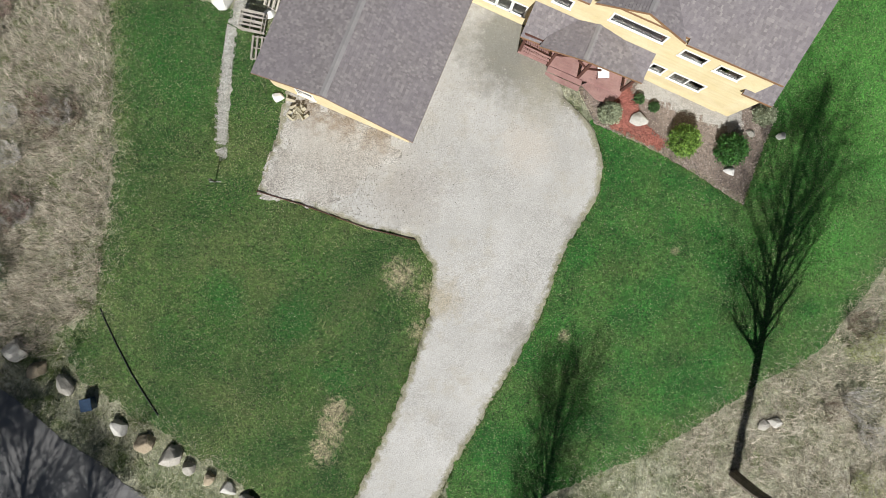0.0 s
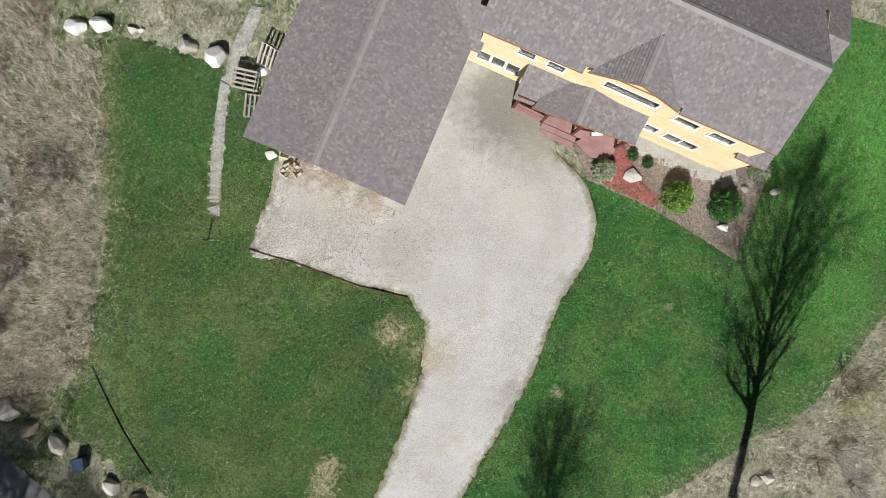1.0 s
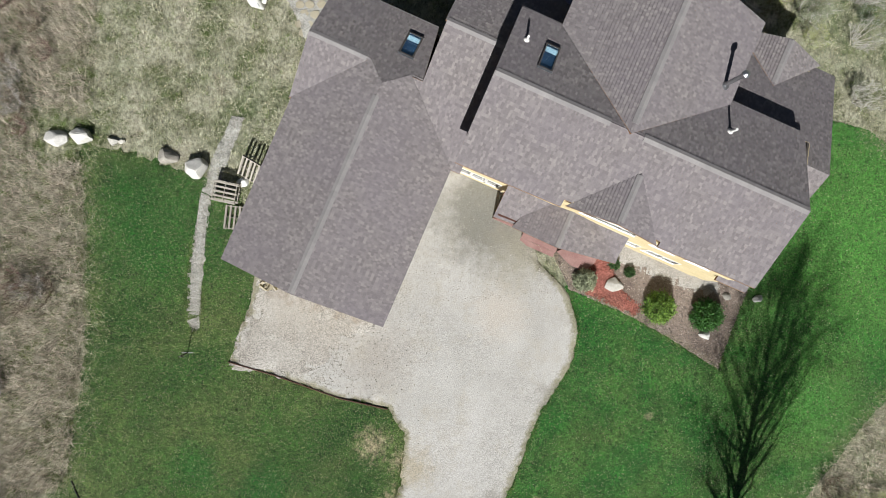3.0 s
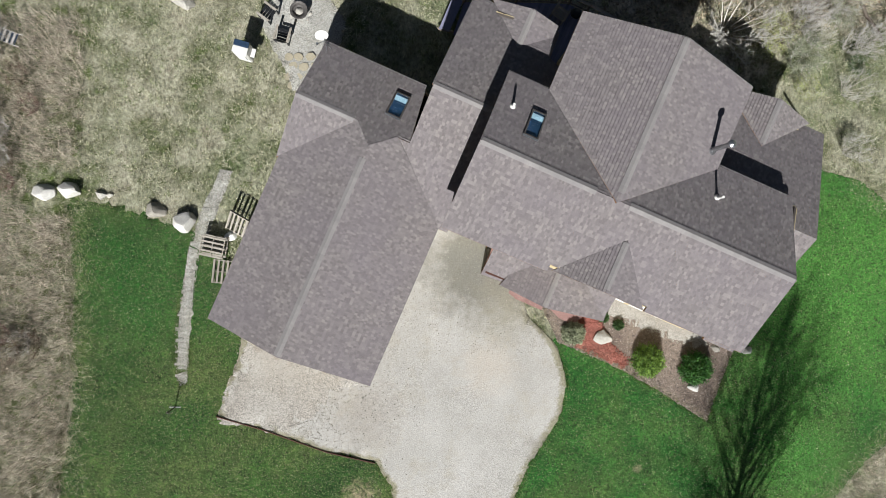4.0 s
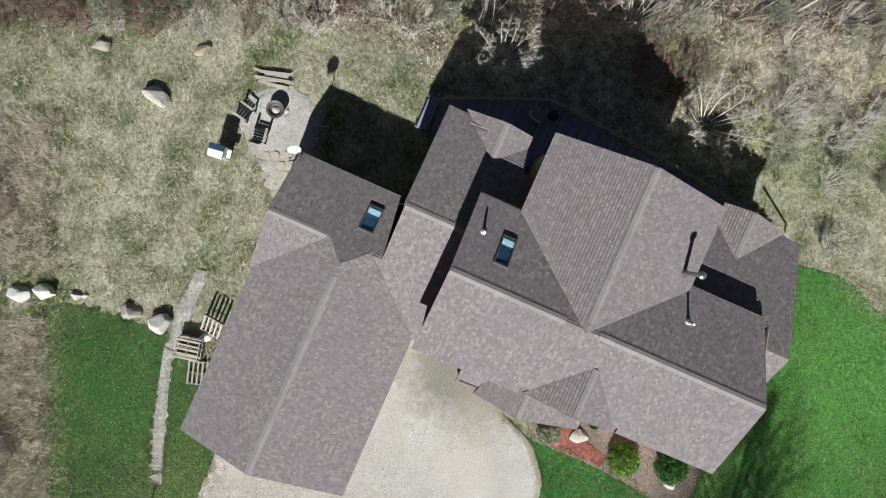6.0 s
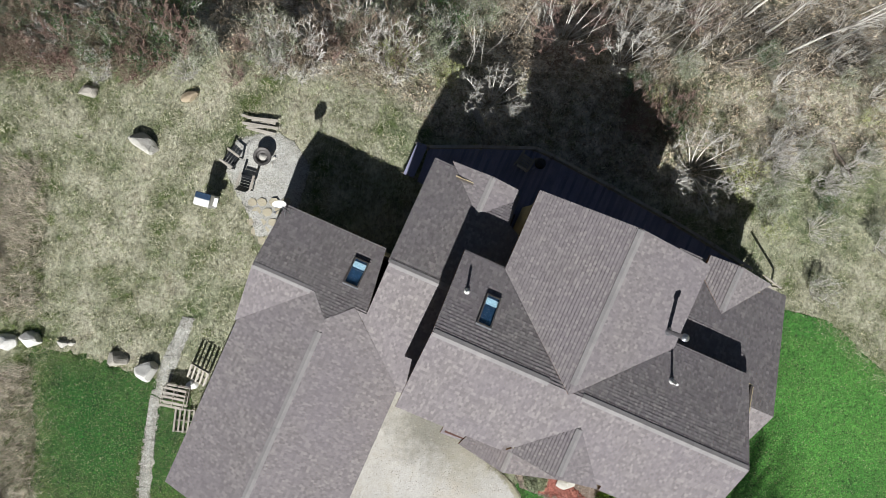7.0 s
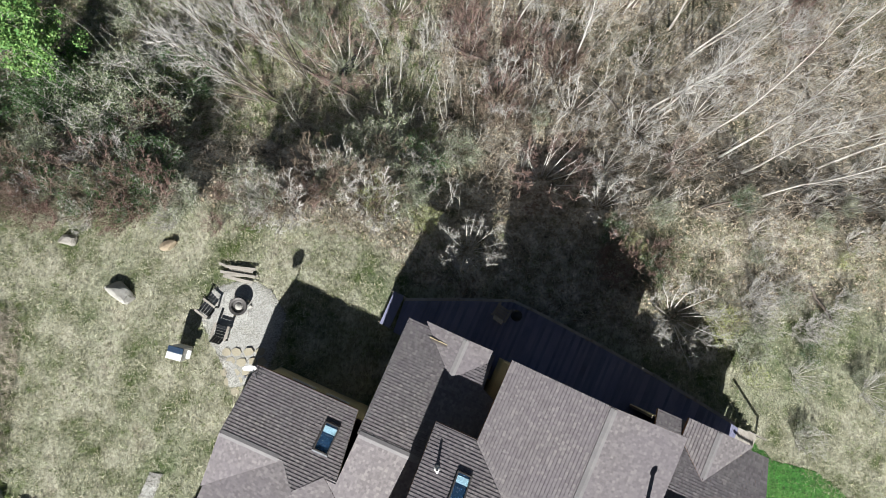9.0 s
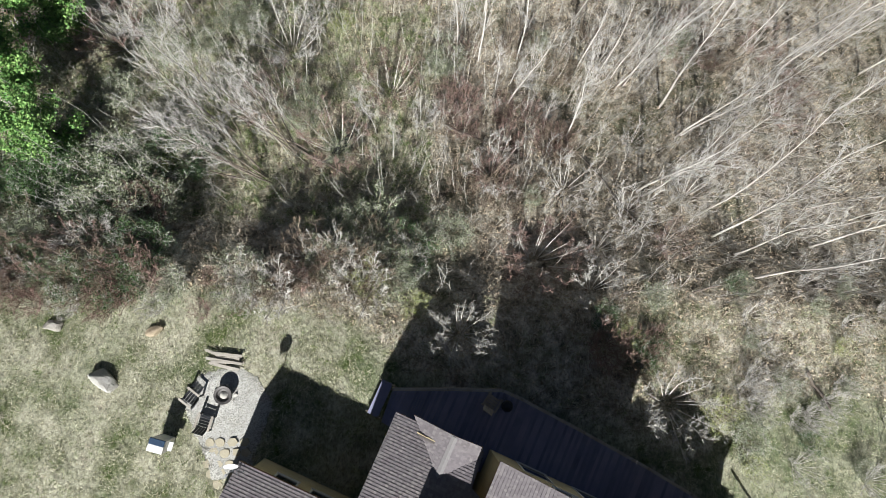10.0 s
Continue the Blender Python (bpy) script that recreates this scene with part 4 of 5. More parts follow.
for i in range(9):
    w = i * 0.7
    rock((0.13, 0.1, 0.1), 40 + i, M_ROCK_PALE).out("ring_stone", M_ROCK_PALE, pit, at=pose(0.5 * math.cos(w), 0.5 * math.sin(w), 0.02, 0, 0, w * 50))
patio_chair(put(-4.78, 22.2, 0.06, 165), M_DARK, "black slatted garden chair with pale arms by the fire pit")
patio_chair(put(-5.6, 23.35, 0.06, 235), M_DARK, "black garden chair tipped beside the fire pit")

cab = empty("smoker_cabinet", put(-6.6, 21.2, 0.02, -14), "white metal smoker cabinet with dark blue top", "cabinet")
Build().box((-0.36, -0.3, 0.08), (0.36, 0.3, 1.4), bev=0.03).out("body", M_WHITE, cab)
Build().box((-0.38, -0.32, 1.4), (0.38, 0.02, 1.45), bev=0.015).out("top", M_WHITE, cab)
Build().box((-0.38, 0.025, 1.4), (0.38, 0.32, 1.48), bev=0.02).out("lid", M_NAVY, cab, "dark blue lid")
door = Build().box((-0.33, -0.34, 0.15), (0.33, -0.305, 1.34), bev=0.01).out("door", M_WHITE, cab)
Build().bar((0.26, -0.37, 0.7), (0.26, -0.37, 1.1), 0.03, 0.03, (0, 1, 0)).out("handle", M_STEEL, door)
Build().box((0.37, -0.22, 0.8), (0.58, 0.22, 0.84), bev=0.01).out("side_shelf", M_WHITE, cab)
for a in (-0.31, 0.31):
    for c in (-0.25, 0.25):
        Build().box((a - 0.03, c - 0.03, -0.1), (a + 0.03, c + 0.03, 0.1)).out("foot", M_DARK, cab)

pile = empty("plank_pile", put(-4.28, 25.2, 0.05, -8), "pile of weathered grey planks", "planks")
rnd = random.Random(3)
for i in range(11):
    L, y, z = rnd.uniform(0.9, 1.9), rnd.uniform(-0.35, 0.35), 0.03 + 0.05 * (i // 4)
    Build().box((-L / 2, -0.07, 0), (L / 2, 0.07, 0.035), pose(rnd.uniform(-0.15, 0.15), y, z, 0, rnd.uniform(-2, 2), rnd.uniform(-9, 9)), bev=0.006).out("plank", M_GREYWOOD, pile)
rnd = random.Random(8)
flags = empty("flagstones", put(-3.7, 20.2, 0.07, 0, -1.5, -1.5), "irregular tan flagstones set in gravel", "paving", kind="structure")
for i in range(20):
    cx, cy = -0.85 + 0.56 * (i % 4) + rnd.uniform(-0.06, 0.06) + 0.2 * (i // 4 % 2), -1.0 + 0.5 * (i // 4) + rnd.uniform(-0.05, 0.05)
    n = rnd.randint(5, 7)
    poly = [(cx + rnd.uniform(0.21, 0.29) * math.cos(k * 6.283 / n), cy + rnd.uniform(0.18, 0.25) * math.sin(k * 6.283 / n)) for k in range(n)]
    Build().prism(poly, -0.05, 0.0 + rnd.uniform(0, 0.015)).out("flagstone", M_FLAG, flags)

# ---- stones round the garden ----
STONES = [(-19.12, -4.9, 0.62, 1), (-18.13, -5.85, 0.52, 2), (-16.81, -6.57, 0.55, 0), (-14.25, -8.75, 0.52, 1), (-12.89, -9.55, 0.52, 2), (-11.73, -10.15, 0.6, 0),
          (-10.97, -10.8, 0.42, 0), (-9.95, -11.3, 0.4, 2), (-9.08, -11.85, 0.42, 1), (-8.1, -12.5, 0.45, 0)]
for i, (x, y, r, k) in enumerate(STONES):
    boulder(x, y, (r, r * 0.8, r * 0.85), 60 + i, (M_ROCK, M_ROCK_PALE, M_ROCK_TAN)[k], ("grey", "pale", "tan")[k] + " boulder in a row beside the road", i * 40, "boulders along the road")
for x, y, r, m, t in ((-16.3, 13.9, 0.62, M_ROCK_WHITE, "rounded pale boulder at the lawn's corner"), (-15.15, 14.1, 0.62, M_ROCK_WHITE, "rounded pale boulder at the lawn's corner"),
                      (-13.6, 13.85, 0.28, M_ROCK_PALE, "small pale stone at the lawn's edge"), (-13.2, 13.9, 0.2, M_ROCK_PALE, "small pale stone at the lawn's edge"),
                      (-10.95, 13.1, 0.55, M_ROCK, "flat grey boulder at the lawn's edge"), (-9.5, 12.6, 0.75, M_ROCK_WHITE, "large white boulder at the lawn's edge"),
                      (-10.0, 24.05, 0.75, M_ROCK_PALE, "large pale boulder in the dry meadow"), (-7.95, 26.6, 0.42, M_ROCK_TAN, "tan boulder in the dry meadow"),
                      (-13.1, 26.7, 0.5, M_ROCK, "grey boulder half sunk in the meadow"), (19.5, -9.3, 0.45, M_ROCK_PALE, "pale boulder in dry grass"), (18.9, -9.4, 0.4, M_ROCK, "grey boulder in dry grass"),
                      (11.97, 6.88, 0.5, M_ROCK_PALE, "pale boulder in red mulch"), (20.0, 6.1, 0.3, M_ROCK_WHITE, "small white stone at the bed's corner"),
                      (17.0, 4.15, 0.36, M_ROCK_WHITE, "white stone at the bed's point"), (18.2, 6.3, 0.3, M_ROCK, "grey stone beside a shrub")):
    boulder(x, y, (r, r * 0.72, r * 0.75), int(abs(x * 7 + y * 3)), m, t, (x * 31) % 40 - 20)

bin_ob = empty("utility_box", put(-15.62, -7.5, 0, 10), "dark blue plastic utility box in the grass", "utility box")
Build().box((-0.25, -0.28, -0.1), (0.25, 0.28, 0.5), bev=0.03).out("body", M_NAVY, bin_ob)
Build().box((-0.28, -0.31, 0.5), (0.28, 0.31, 0.58), bev=0.02).out("lid", M_NAVY, bin_ob)

hyd = empty("yard_hydrant", put(-9.75, 3.35, 0, 0), "slim dark yard hydrant with a cross handle", "hydrant")
Build().tube([(0, 0, -0.1), (0, 0, 1.15)], [0.03, 0.03], 8).out("pipe", M_IRON, hyd)
Build().bar((-0.28, 0, 0.06), (0.28, 0, 0.06), 0.05, 0.05).out("foot_bar", M_STEEL, hyd)
Build().tube([(0, 0, 1.1), (0.12, 0, 1.2), (0.2, 0, 1.08)], [0.03, 0.03, 0.02], 8).out("spout", M_IRON, hyd)


# thin black tube that draws the shadow line of an overhead wire
cable = Build().tube([(x, y, gz(x, y) + 0.09) for x, y in ((-15.2, -2.9), (-15.0, -3.4), (-14.4, -4.7), (-13.7, -6.1), (-13.1, -7.1), (-12.4, -8.2))], [0.03] * 6, 6)
tagged(cable.out("cable", M_DARK), "thin black tube drawn as a wire's shadow across the lawn", "cable")
# added dark strips in place of the shadow below the lawn's raised edge
edging = empty("lawn_edging", Matrix.Identity(4), "low dark strip added as the shadow of the lawn's raised edge on gravel", "edging")
pts = DRIVE[4:9]
for p, q in zip(pts[1:-1], pts[2:]):
    Build().bar((p[0], p[1], gz(*p) + 0.1), (q[0], q[1], gz(*q) + 0.1), 0.04, 0.1).out("edge_shadow_strip", M_DARKWOOD, edging)


# ---- pallets and scrap beside the garage ----
def pallet(m, label):
    p = empty("pallet", m, label, "pallet", "pallets by the garage")
    for i in range(5):
        y = -0.5 + 0.228 * i
        Build().box((-0.6, y, 0.11), (0.6, y + 0.09, 0.13)).out("top_slat", M_GREYWOOD, p)
    for x in (-0.58, -0.02, 0.54):
        Build().box((x, -0.5, 0.02), (x + 0.04, 0.5, 0.11)).out("stringer", M_GREYWOOD, p)
    for y in (-0.5, -0.05, 0.41):
        Build().box((-0.6, y, 0.0), (0.6, y + 0.09, 0.02)).out("bottom_slat", M_GREYWOOD, p)
    return p


pallet(put(-7.95, 11.35, 0.55, -12, 6, 0), "weathered grey pallet propped on a stack by the garage")
pallet(put(-7.9, 11.4, 0.2, -10), "weathered grey pallet lying by the garage")
pallet(put(-7.55, 10.1, 0.08, -96), "weathered pallet lying flat by the garage wall")
pallet(put(-6.75, 12.55, 0.55, 60, 0, -38), "weathered pallet leaning on the garage wall")
sack = tagged(rock((0.38, 0.3, 0.3), 91, M_WHITE).out("sack", M_WHITE, at=put(-7.2, 11.9, 0.15, 30)), "crumpled white sack among pallets", "sack")
sack = tagged(rock((0.42, 0.3, 0.25), 93, M_WHITE).out("sack", M_WHITE, at=put(-6.75, 7.65, 0.1, -20)), "crumpled white bag at the garage wall", "sack")
logs = empty("firewood_heap", put(-5.75, 6.9, 0.1, -20), "heap of split firewood at the garage wall", "firewood")
rnd = random.Random(12)
for i in range(26):
    a, r = rnd.uniform(0, 6.28), abs(rnd.gauss(0, 0.42))
    x, y, L = r * math.cos(a), r * math.sin(a) * 0.8, rnd.uniform(0.3, 0.55)
    m = pose(x, y, 0.06 + 0.28 * max(0, 1 - r * 1.6) * rnd.random(), rnd.uniform(-25, 25), rnd.uniform(-25, 25), rnd.uniform(0, 360))
    b = Build()
    q = [(0, 0.09), (-0.08, -0.05), (0.08, -0.05)]
    k = [m @ Vector((s * L / 2, u, w)) for s in (-1, 1) for u, w in q]
    b.v = [tuple(v) for v in k]
    b.f = [[2, 1, 0], [3, 4, 5], [0, 1, 4, 3], [1, 2, 5, 4], [2, 0, 3, 5]]
    b.out("log", M_FLAG, logs)
plank = tagged(Build().box((-0.75, -0.16, 0), (0.75, 0.16, 0.03), bev=0.008).out("loose_board", M_GREYWOOD, at=put(7.0, 26.2, 0.15, -58)), "pale board lying in the shade below the deck", "board")


# ---- plants ----
def branchy(seed, height, radius, n1, n2, n3, start, up, reach, droop=0.0, stems=1, splay=0.0, twig=0.009):
    """Trunk and twigs of a bare tree or shrub as two meshes' parts."""
    rr = random.Random(seed)
    trunk, crown = Build(), Build()

    def vec(s):
        return Vector((rr.gauss(0, s), rr.gauss(0, s), rr.gauss(0, s)))

    def limb(build, p, d, length, r, seg, n, bend, lift):
        pts, rad = [p.copy()], [r]
        for i in range(seg):
            d = (d + vec(bend) + Vector((0, 0, lift))).normalized()
            p = p + d * (length / seg)
            pts.append(p.copy())
            rad.append(max(twig * 0.5, r * (1 - (i + 1) / seg * 0.85)))
        build.tube(pts, rad, n, False)
        return pts

    def along(pts, t):
        f = t * (len(pts) - 1)
        i = min(int(f), len(pts) - 2)
        return pts[i].lerp(pts[i + 1], f - i), (pts[i + 1] - pts[i]).normalized()

    for s in range(stems):
        w = 6.283 * (s + 0.7 * rr.random()) / stems
        d0 = Vector((math.cos(w) * splay, math.sin(w) * splay, 1)).normalized()
        h = height * rr.uniform(0.75, 1.0)
        base = Vector((math.cos(w), math.sin(w), 0)) * (0.06 * stems ** 0.5 if stems > 1 else 0) + Vector((0, 0, -0.2))
        main = limb(trunk, base, d0, h, radius, 7, 7 if stems == 1 else 5, 0.05, 0.03)
        for i in range(n1):
            t = start + (1 - start) * (i + rr.random()) / n1
            p, dd = along(main, min(0.98, t))
            a = rr.uniform(0, 6.283)
            side = Vector((math.cos(a), math.sin(a), 0))
            q = (t - start) / (1 - start)
            L = reach * h * (0.3 + 0.62 * math.sin(math.pi * (0.2 + 0.72 * q))) * rr.uniform(0.65, 1.15)
            b1 = limb(crown, p, (side + Vector((0, 0, up))).normalized(), L, max(twig * 1.6, radius * 0.42 * (1.1 - t)), 4, 4, 0.12, 0.06 - droop)
            for j in range(n2):
                t2 = 0.2 + 0.8 * (j + rr.random()) / n2
                p2, d2 = along(b1, min(0.98, t2))
                b2 = limb(crown, p2, (d2 + vec(0.55)).normalized(), L * 0.5 * (1.2 - t2 * 0.6), twig * 1.35, 3, 3, 0.15, 0.04 - droop)
                for k in range(n3):
                    p3, d3 = along(b2, rr.uniform(0.2, 0.98))
                    limb(crown, p3, (d3 + vec(0.6)).normalized(), L * 0.24 * rr.uniform(0.6, 1.2), twig, 2, 3, 0.15, 0.03 - droop)
    return trunk, crown


def leaves(points, n, spread, size, seed):
    """Small bent leaves scattered round points, as one mesh."""
    rr = random.Random(seed)
    b = Build()
    for _ in range(n):
        p = Vector(rr.choice(points)) + Vector((rr.gauss(0, spread), rr.gauss(0, spread), rr.gauss(0, spread)))
        d = Vector((rr.gauss(0, 1), rr.gauss(0, 1), rr.gauss(0, 0.7))).normalized()
        s = d.cross(Vector((rr.gauss(0, 1), rr.gauss(0, 1), rr.gauss(0, 1)))).normalized()
        L = size * rr.uniform(0.6, 1.3)
        k = len(b.v)
        b.v += [tuple(p), tuple(p + d * L * 0.5 + s * L * 0.3), tuple(p + d * L), tuple(p + d * L * 0.5 - s * L * 0.3)]
        b.f += [[k, k + 1, k + 2, k + 3]]
    return b


def plant(name, label, category, group, trunk, crown, bark, twigs, leaf=None, leaf_mat=None):
    e = empty(name, Matrix.Identity(4), label, category, group)
    trunk.out("trunk", bark, e)
    crown.out("crown", twigs, e)
    if leaf:
        leaf.out("leaves", leaf_mat, e)
    return e


placed = {}


def stand(proto, x, y, turn, scale=1.0, lift=0.0):
    m = put(x, y, lift, turn)
    if proto.name not in placed:
        placed[proto.name] = True
        proto.scale = (scale,) * 3
        proto.matrix_basis = m @ Matrix.Diagonal((scale, scale, scale, 1))
        return proto
    c = copy_thing(proto, m)
    c.scale = (scale,) * 3
    return c


T = {}
tk, cr = branchy(21, 20.0, 0.3, 60, 11, 6, 0.32, 1.5, 0.36, twig=0.011)
T["yard"] = plant("shade_tree", "tall bare deciduous tree in dry grass", "tree", "bare trees by the drive", tk, cr, M_BARK, M_TWIG_BROWN)
for i in range(4):
    tk, cr = branchy(30 + i, 17.0 + i, 0.09, 24, 6, 2, 0.28, 2.0, 0.2, twig=0.010)
    T["birch%d" % i] = plant("birch", "tall slender bare tree with pale bark in the woods", "tree", "bare trees in the woods", tk, cr, M_BIRCH, M_TWIG_PALE)
for i in range(2):
    tk, cr = branchy(40 + i, 10.0, 0.06, 13, 5, 1, 0.3, 1.5, 0.24, stems=3, splay=0.25, twig=0.012)
    T["multi%d" % i] = plant("willow", "bare grey tree with several leaning stems", "tree", "bare trees in the woods", tk, cr, M_BARK, M_TWIG_PALE)
for i in range(3):
    tk, cr = branchy(50 + i, 3.2, 0.028, 9, 5, 2, 0.4, 1.4, 0.24, stems=14, splay=0.72, twig=0.007)
    T["bare%d" % i] = plant("small_bare_tree", "low spreading bare tree with pale twigs", "tree", "bare trees in the woods", tk, cr, M_BIRCH, (M_TWIG_PALE, M_TWIG_RED, M_TWIG_PALE)[i])
for i, mt in enumerate((M_TWIG_BROWN, M_TWIG_RED, M_TWIG_PALE)):
    tk, cr = branchy(60 + i, 2.2, 0.022, 6, 4, 1, 0.2, 1.3, 0.36, stems=18, splay=0.6, twig=0.009)
    T["brush%d" % i] = plant("bare_shrub", ("brown", "reddish", "pale grey")[i] + " leafless shrub at the wood's edge", "shrub", "bare shrubs", tk, cr, mt, mt)
for i, (mt, word) in enumerate(((M_LEAF_OLIVE, "olive"), (M_LEAF_YELLOW, "yellow-green"), (M_LEAF_DARK, "dark green"))):
    tk, cr = branchy(70 + i, 2.0, 0.025, 5, 4, 1, 0.2, 0.8, 0.4, stems=9, splay=0.6, twig=0.008)
    lf = leaves(cr.v, (3200, 1800, 3200)[i], 0.12, 0.065, 5 + i)
    T["green%d" % i] = plant("budding_shrub", word + " shrub coming into leaf at the wood's edge", "shrub", "budding shrubs", tk, cr, M_TWIG_BROWN, M_TWIG_PALE, lf, mt)
tk, cr = branchy(81, 8.5, 0.14, 26, 6, 2, 0.12, 0.5, 0.34, twig=0.012)
lf = leaves(cr.v, 16000, 0.2, 0.2, 9)
T["leafy"] = plant("leafy_tree", "bright green tree in full leaf at the wood's edge", "tree", "", tk, cr, M_BARK, M_TWIG_BROWN, lf, M_LEAF_GREEN)

# shadow-casting trees south of the lawns
stand(T["yard"], 17.25, -12.05, 30)
stand(T["yard"], 5.2, -21.2, 130, 0.72)
stand(T["yard"], -20.3, -22.0, 220, 0.8)
stand(T["yard"], -17.6, -23.6, 310, 0.75)
stand(T["yard"], -23.0, -19.5, 80, 0.7)

# single plants that stand out
stand(T["bare0"], 7.8, 26.8, 0, 0.95)
stand(T["bare0"], 19.0, 23.5, 120, 1.2)
stand(T["bare1"], 12.4, 31.4, 40, 1.4)
stand(T["bare2"], 14.75, 36.4, 80, 1.15)
stand(T["bare2"], 15.3, 29.5, 200, 0.9)
stand(T["green1"], 2.9, 29.5, 0, 1.0)
stand(T["green1"], 5.4, 28.5, 70, 0.7)
stand(T["green1"], 16.7, 27.2, 150, 0.7)
stand(T["green0"], 2.7, 33.2, 20, 1.7)
stand(T["green1"], 21.4, 23.2, 80, 1.0)
stand(T["green0"], 22.9, 21.9, 200, 1.1)
stand(T["leafy"], -17.0, 38.6, 0, 0.85)
stand(T["leafy"], -21.5, 42.0, 130, 1.1)
stand(T["leafy"], -20.0, 48.0, 60, 1.0)

def lean(proto, x, y, turn, tilt, scale):
    """A tree bowed low over the slope, its crown towards the given bearing."""
    c = stand(proto, x, y, 0, scale)
    c.matrix_basis = put(x, y, -0.05, turn) @ pose(0, 0, 0, 0, tilt, 0) @ Matrix.Diagonal((scale, scale, scale, 1))
    return c


for x, y, turn, tilt, k, z in ((-3.8, 35.9, 165, 62, 0.95, 0), (-4.2, 36.2, 150, 55, 0.9, 1), (-1.6, 38.4, 150, 58, 0.95, 1), (-2.4, 38.0, 135, 48, 0.9, 0), (-6.5, 39.5, 140, 40, 0.9, 1)):
    lean(T["multi%d" % z], x, y, turn, tilt, k)
stand(T["birch0"], 19.4, 36.4, 0, 0.95)
stand(T["birch1"], 19.7, 36.1, 120, 0.9)
stand(T["birch2"], 22.3, 43.4, 40, 1.0)
stand(T["birch3"], 2.35, 40.2, 0, 0.5)
stand(T["birch0"], 3.65, 38.3, 90, 0.4)

rnd = random.Random(77)


def scatter(n, x0, x1, y0, y1, kinds, s0, s1, avoid=()):
    """Stands n plants of the given kinds in a stretch of the plan."""
    done, tries = 0, 0
    while done < n and tries < n * 20:
        tries += 1
        x, y = rnd.uniform(x0, x1), rnd.uniform(y0, y1)
        if any(inside(a, x, y) for a in avoid):
            continue
        q = HOUSE_AT.inverted() @ Vector((x, y, 0))
        if -14 < q.x < 13 and -12 < q.y < 11.8:
            continue
        stand(T[rnd.choice(kinds)], x, y, rnd.uniform(0, 360), rnd.uniform(s0, s1))
        done += 1


CLEAR = [[(-9, 29), (-9, 34), (0, 34), (0, 31)], [(8.5, 24), (8.5, 30), (15.5, 31), (15.5, 22)]]
BIRCHES = ["birch0", "birch1", "birch2", "birch3"]
scatter(40, 21, 46, 30, 54, BIRCHES, 0.55, 1.0, [])
scatter(18, 5, 20, 40, 57, BIRCHES, 0.4, 0.8, [])
scatter(10, -28, 4, 41, 58, ["birch1", "birch3", "multi0", "multi1"], 0.5, 0.85, [])
scatter(80, -26, 5, 28.6, 34.0, ["green0", "green2", "brush0", "brush1", "brush0", "brush2"], 0.8, 1.45, CLEAR)
scatter(14, -20, -9, 33, 37, ["green2", "green0", "green2"], 1.3, 2.0, [])
scatter(30, -24, 5, 27.6, 29.6, ["brush0", "brush1", "brush2", "brush0"], 0.5, 0.85, [])
scatter(34, -28, 6, 37, 50, ["brush2", "green0", "green1", "bare2", "bare1", "green0"], 0.9, 1.6, CLEAR)
scatter(16, 7, 15, 35, 43, ["brush1", "brush0", "brush1"], 0.8, 1.4, [])
scatter(26, 6, 34, 32, 50, ["brush0", "brush1", "bare1", "bare2", "brush2", "green0"], 0.7, 1.4, CLEAR)
scatter(40, 21.5, 38, 17, 31, ["green0", "green2", "green0", "brush2", "bare0", "green1"], 0.45, 0.9, [LAWN_E])
scatter(95, -28, -16.3, -3, 22, ["brush0", "brush1", "brush0", "brush2"], 0.4, 0.8, [LAWN_W, ROAD, [(-18.0, 12.0), (-14.0, 12.0), (-14.0, 15.6), (-18.0, 15.6)]])
scatter(7, -27, -19.3, -2, 17, ["green2", "bare1"], 0.7, 1.1, [LAWN_W, ROAD])
scatter(16, 20.5, 31, -16, -3, ["brush0", "brush2", "brush2", "green1"], 0.5, 0.9, [LAWN_E])
scatter(4, -22.5, -19.6, -3.5, 0, ["green2"], 1.0, 1.5, [LAWN_W, ROAD])

scatter(9, 15.4, 19.5, 25.0, 29.5, ["green2", "brush0", "brush1", "green0"], 0.7, 1.1, [])

# fallen trunks on the slope
for k, (x, y, L, r, a) in enumerate(((-0.9, 37.6, 4.5, 0.09, -28), (8.5, 40.5, 3.5, 0.07, -25), (17.6, 36.5, 6.0, 0.07, 120), (27.5, 24.2, 2.6, 0.09, -60), (22.5, 30.0, 3.5, 0.06, 15))):
    w = radians(a)
    pts = []
    for q in (-0.5, -0.2, 0.1, 0.35, 0.5):
        px, py = x + L * q * math.cos(w) + 0.1 * math.sin(q * 9), y + L * q * math.sin(w)
        pts.append((px, py, gz(px, py) + r + 0.12))
    log = Build().tube(pts, [r, r, r * 0.85, r * 0.7, r * 0.5], 8).out("fallen_trunk", M_BARK)
    tagged(log, "bare fallen trunk lying on leaf litter", "log", "fallen trunks")

kayak = empty("kayak", put(0.15, 38.7, 0.18, 55, 0, 0), "dark blue-grey kayak lying among brush", "kayak")
hull = [(-1.35, 0.03), (-1.0, 0.16), (-0.4, 0.29), (0.3, 0.3), (0.95, 0.18), (1.35, 0.03)]
Build().tube([(x, 0, 0.05 + 0.06 * abs(x)) for x, _ in hull], [r for _, r in hull], 12).out("hull", M_DARK, kayak, smooth=True)
Build().tube([(x, 0.0, 0.30 - 0.03 * abs(x)) for x in (-0.45, -0.2, 0.1, 0.35)], [0.1, 0.2, 0.2, 0.1], 10).out("cockpit_rim", M_DARK, kayak)

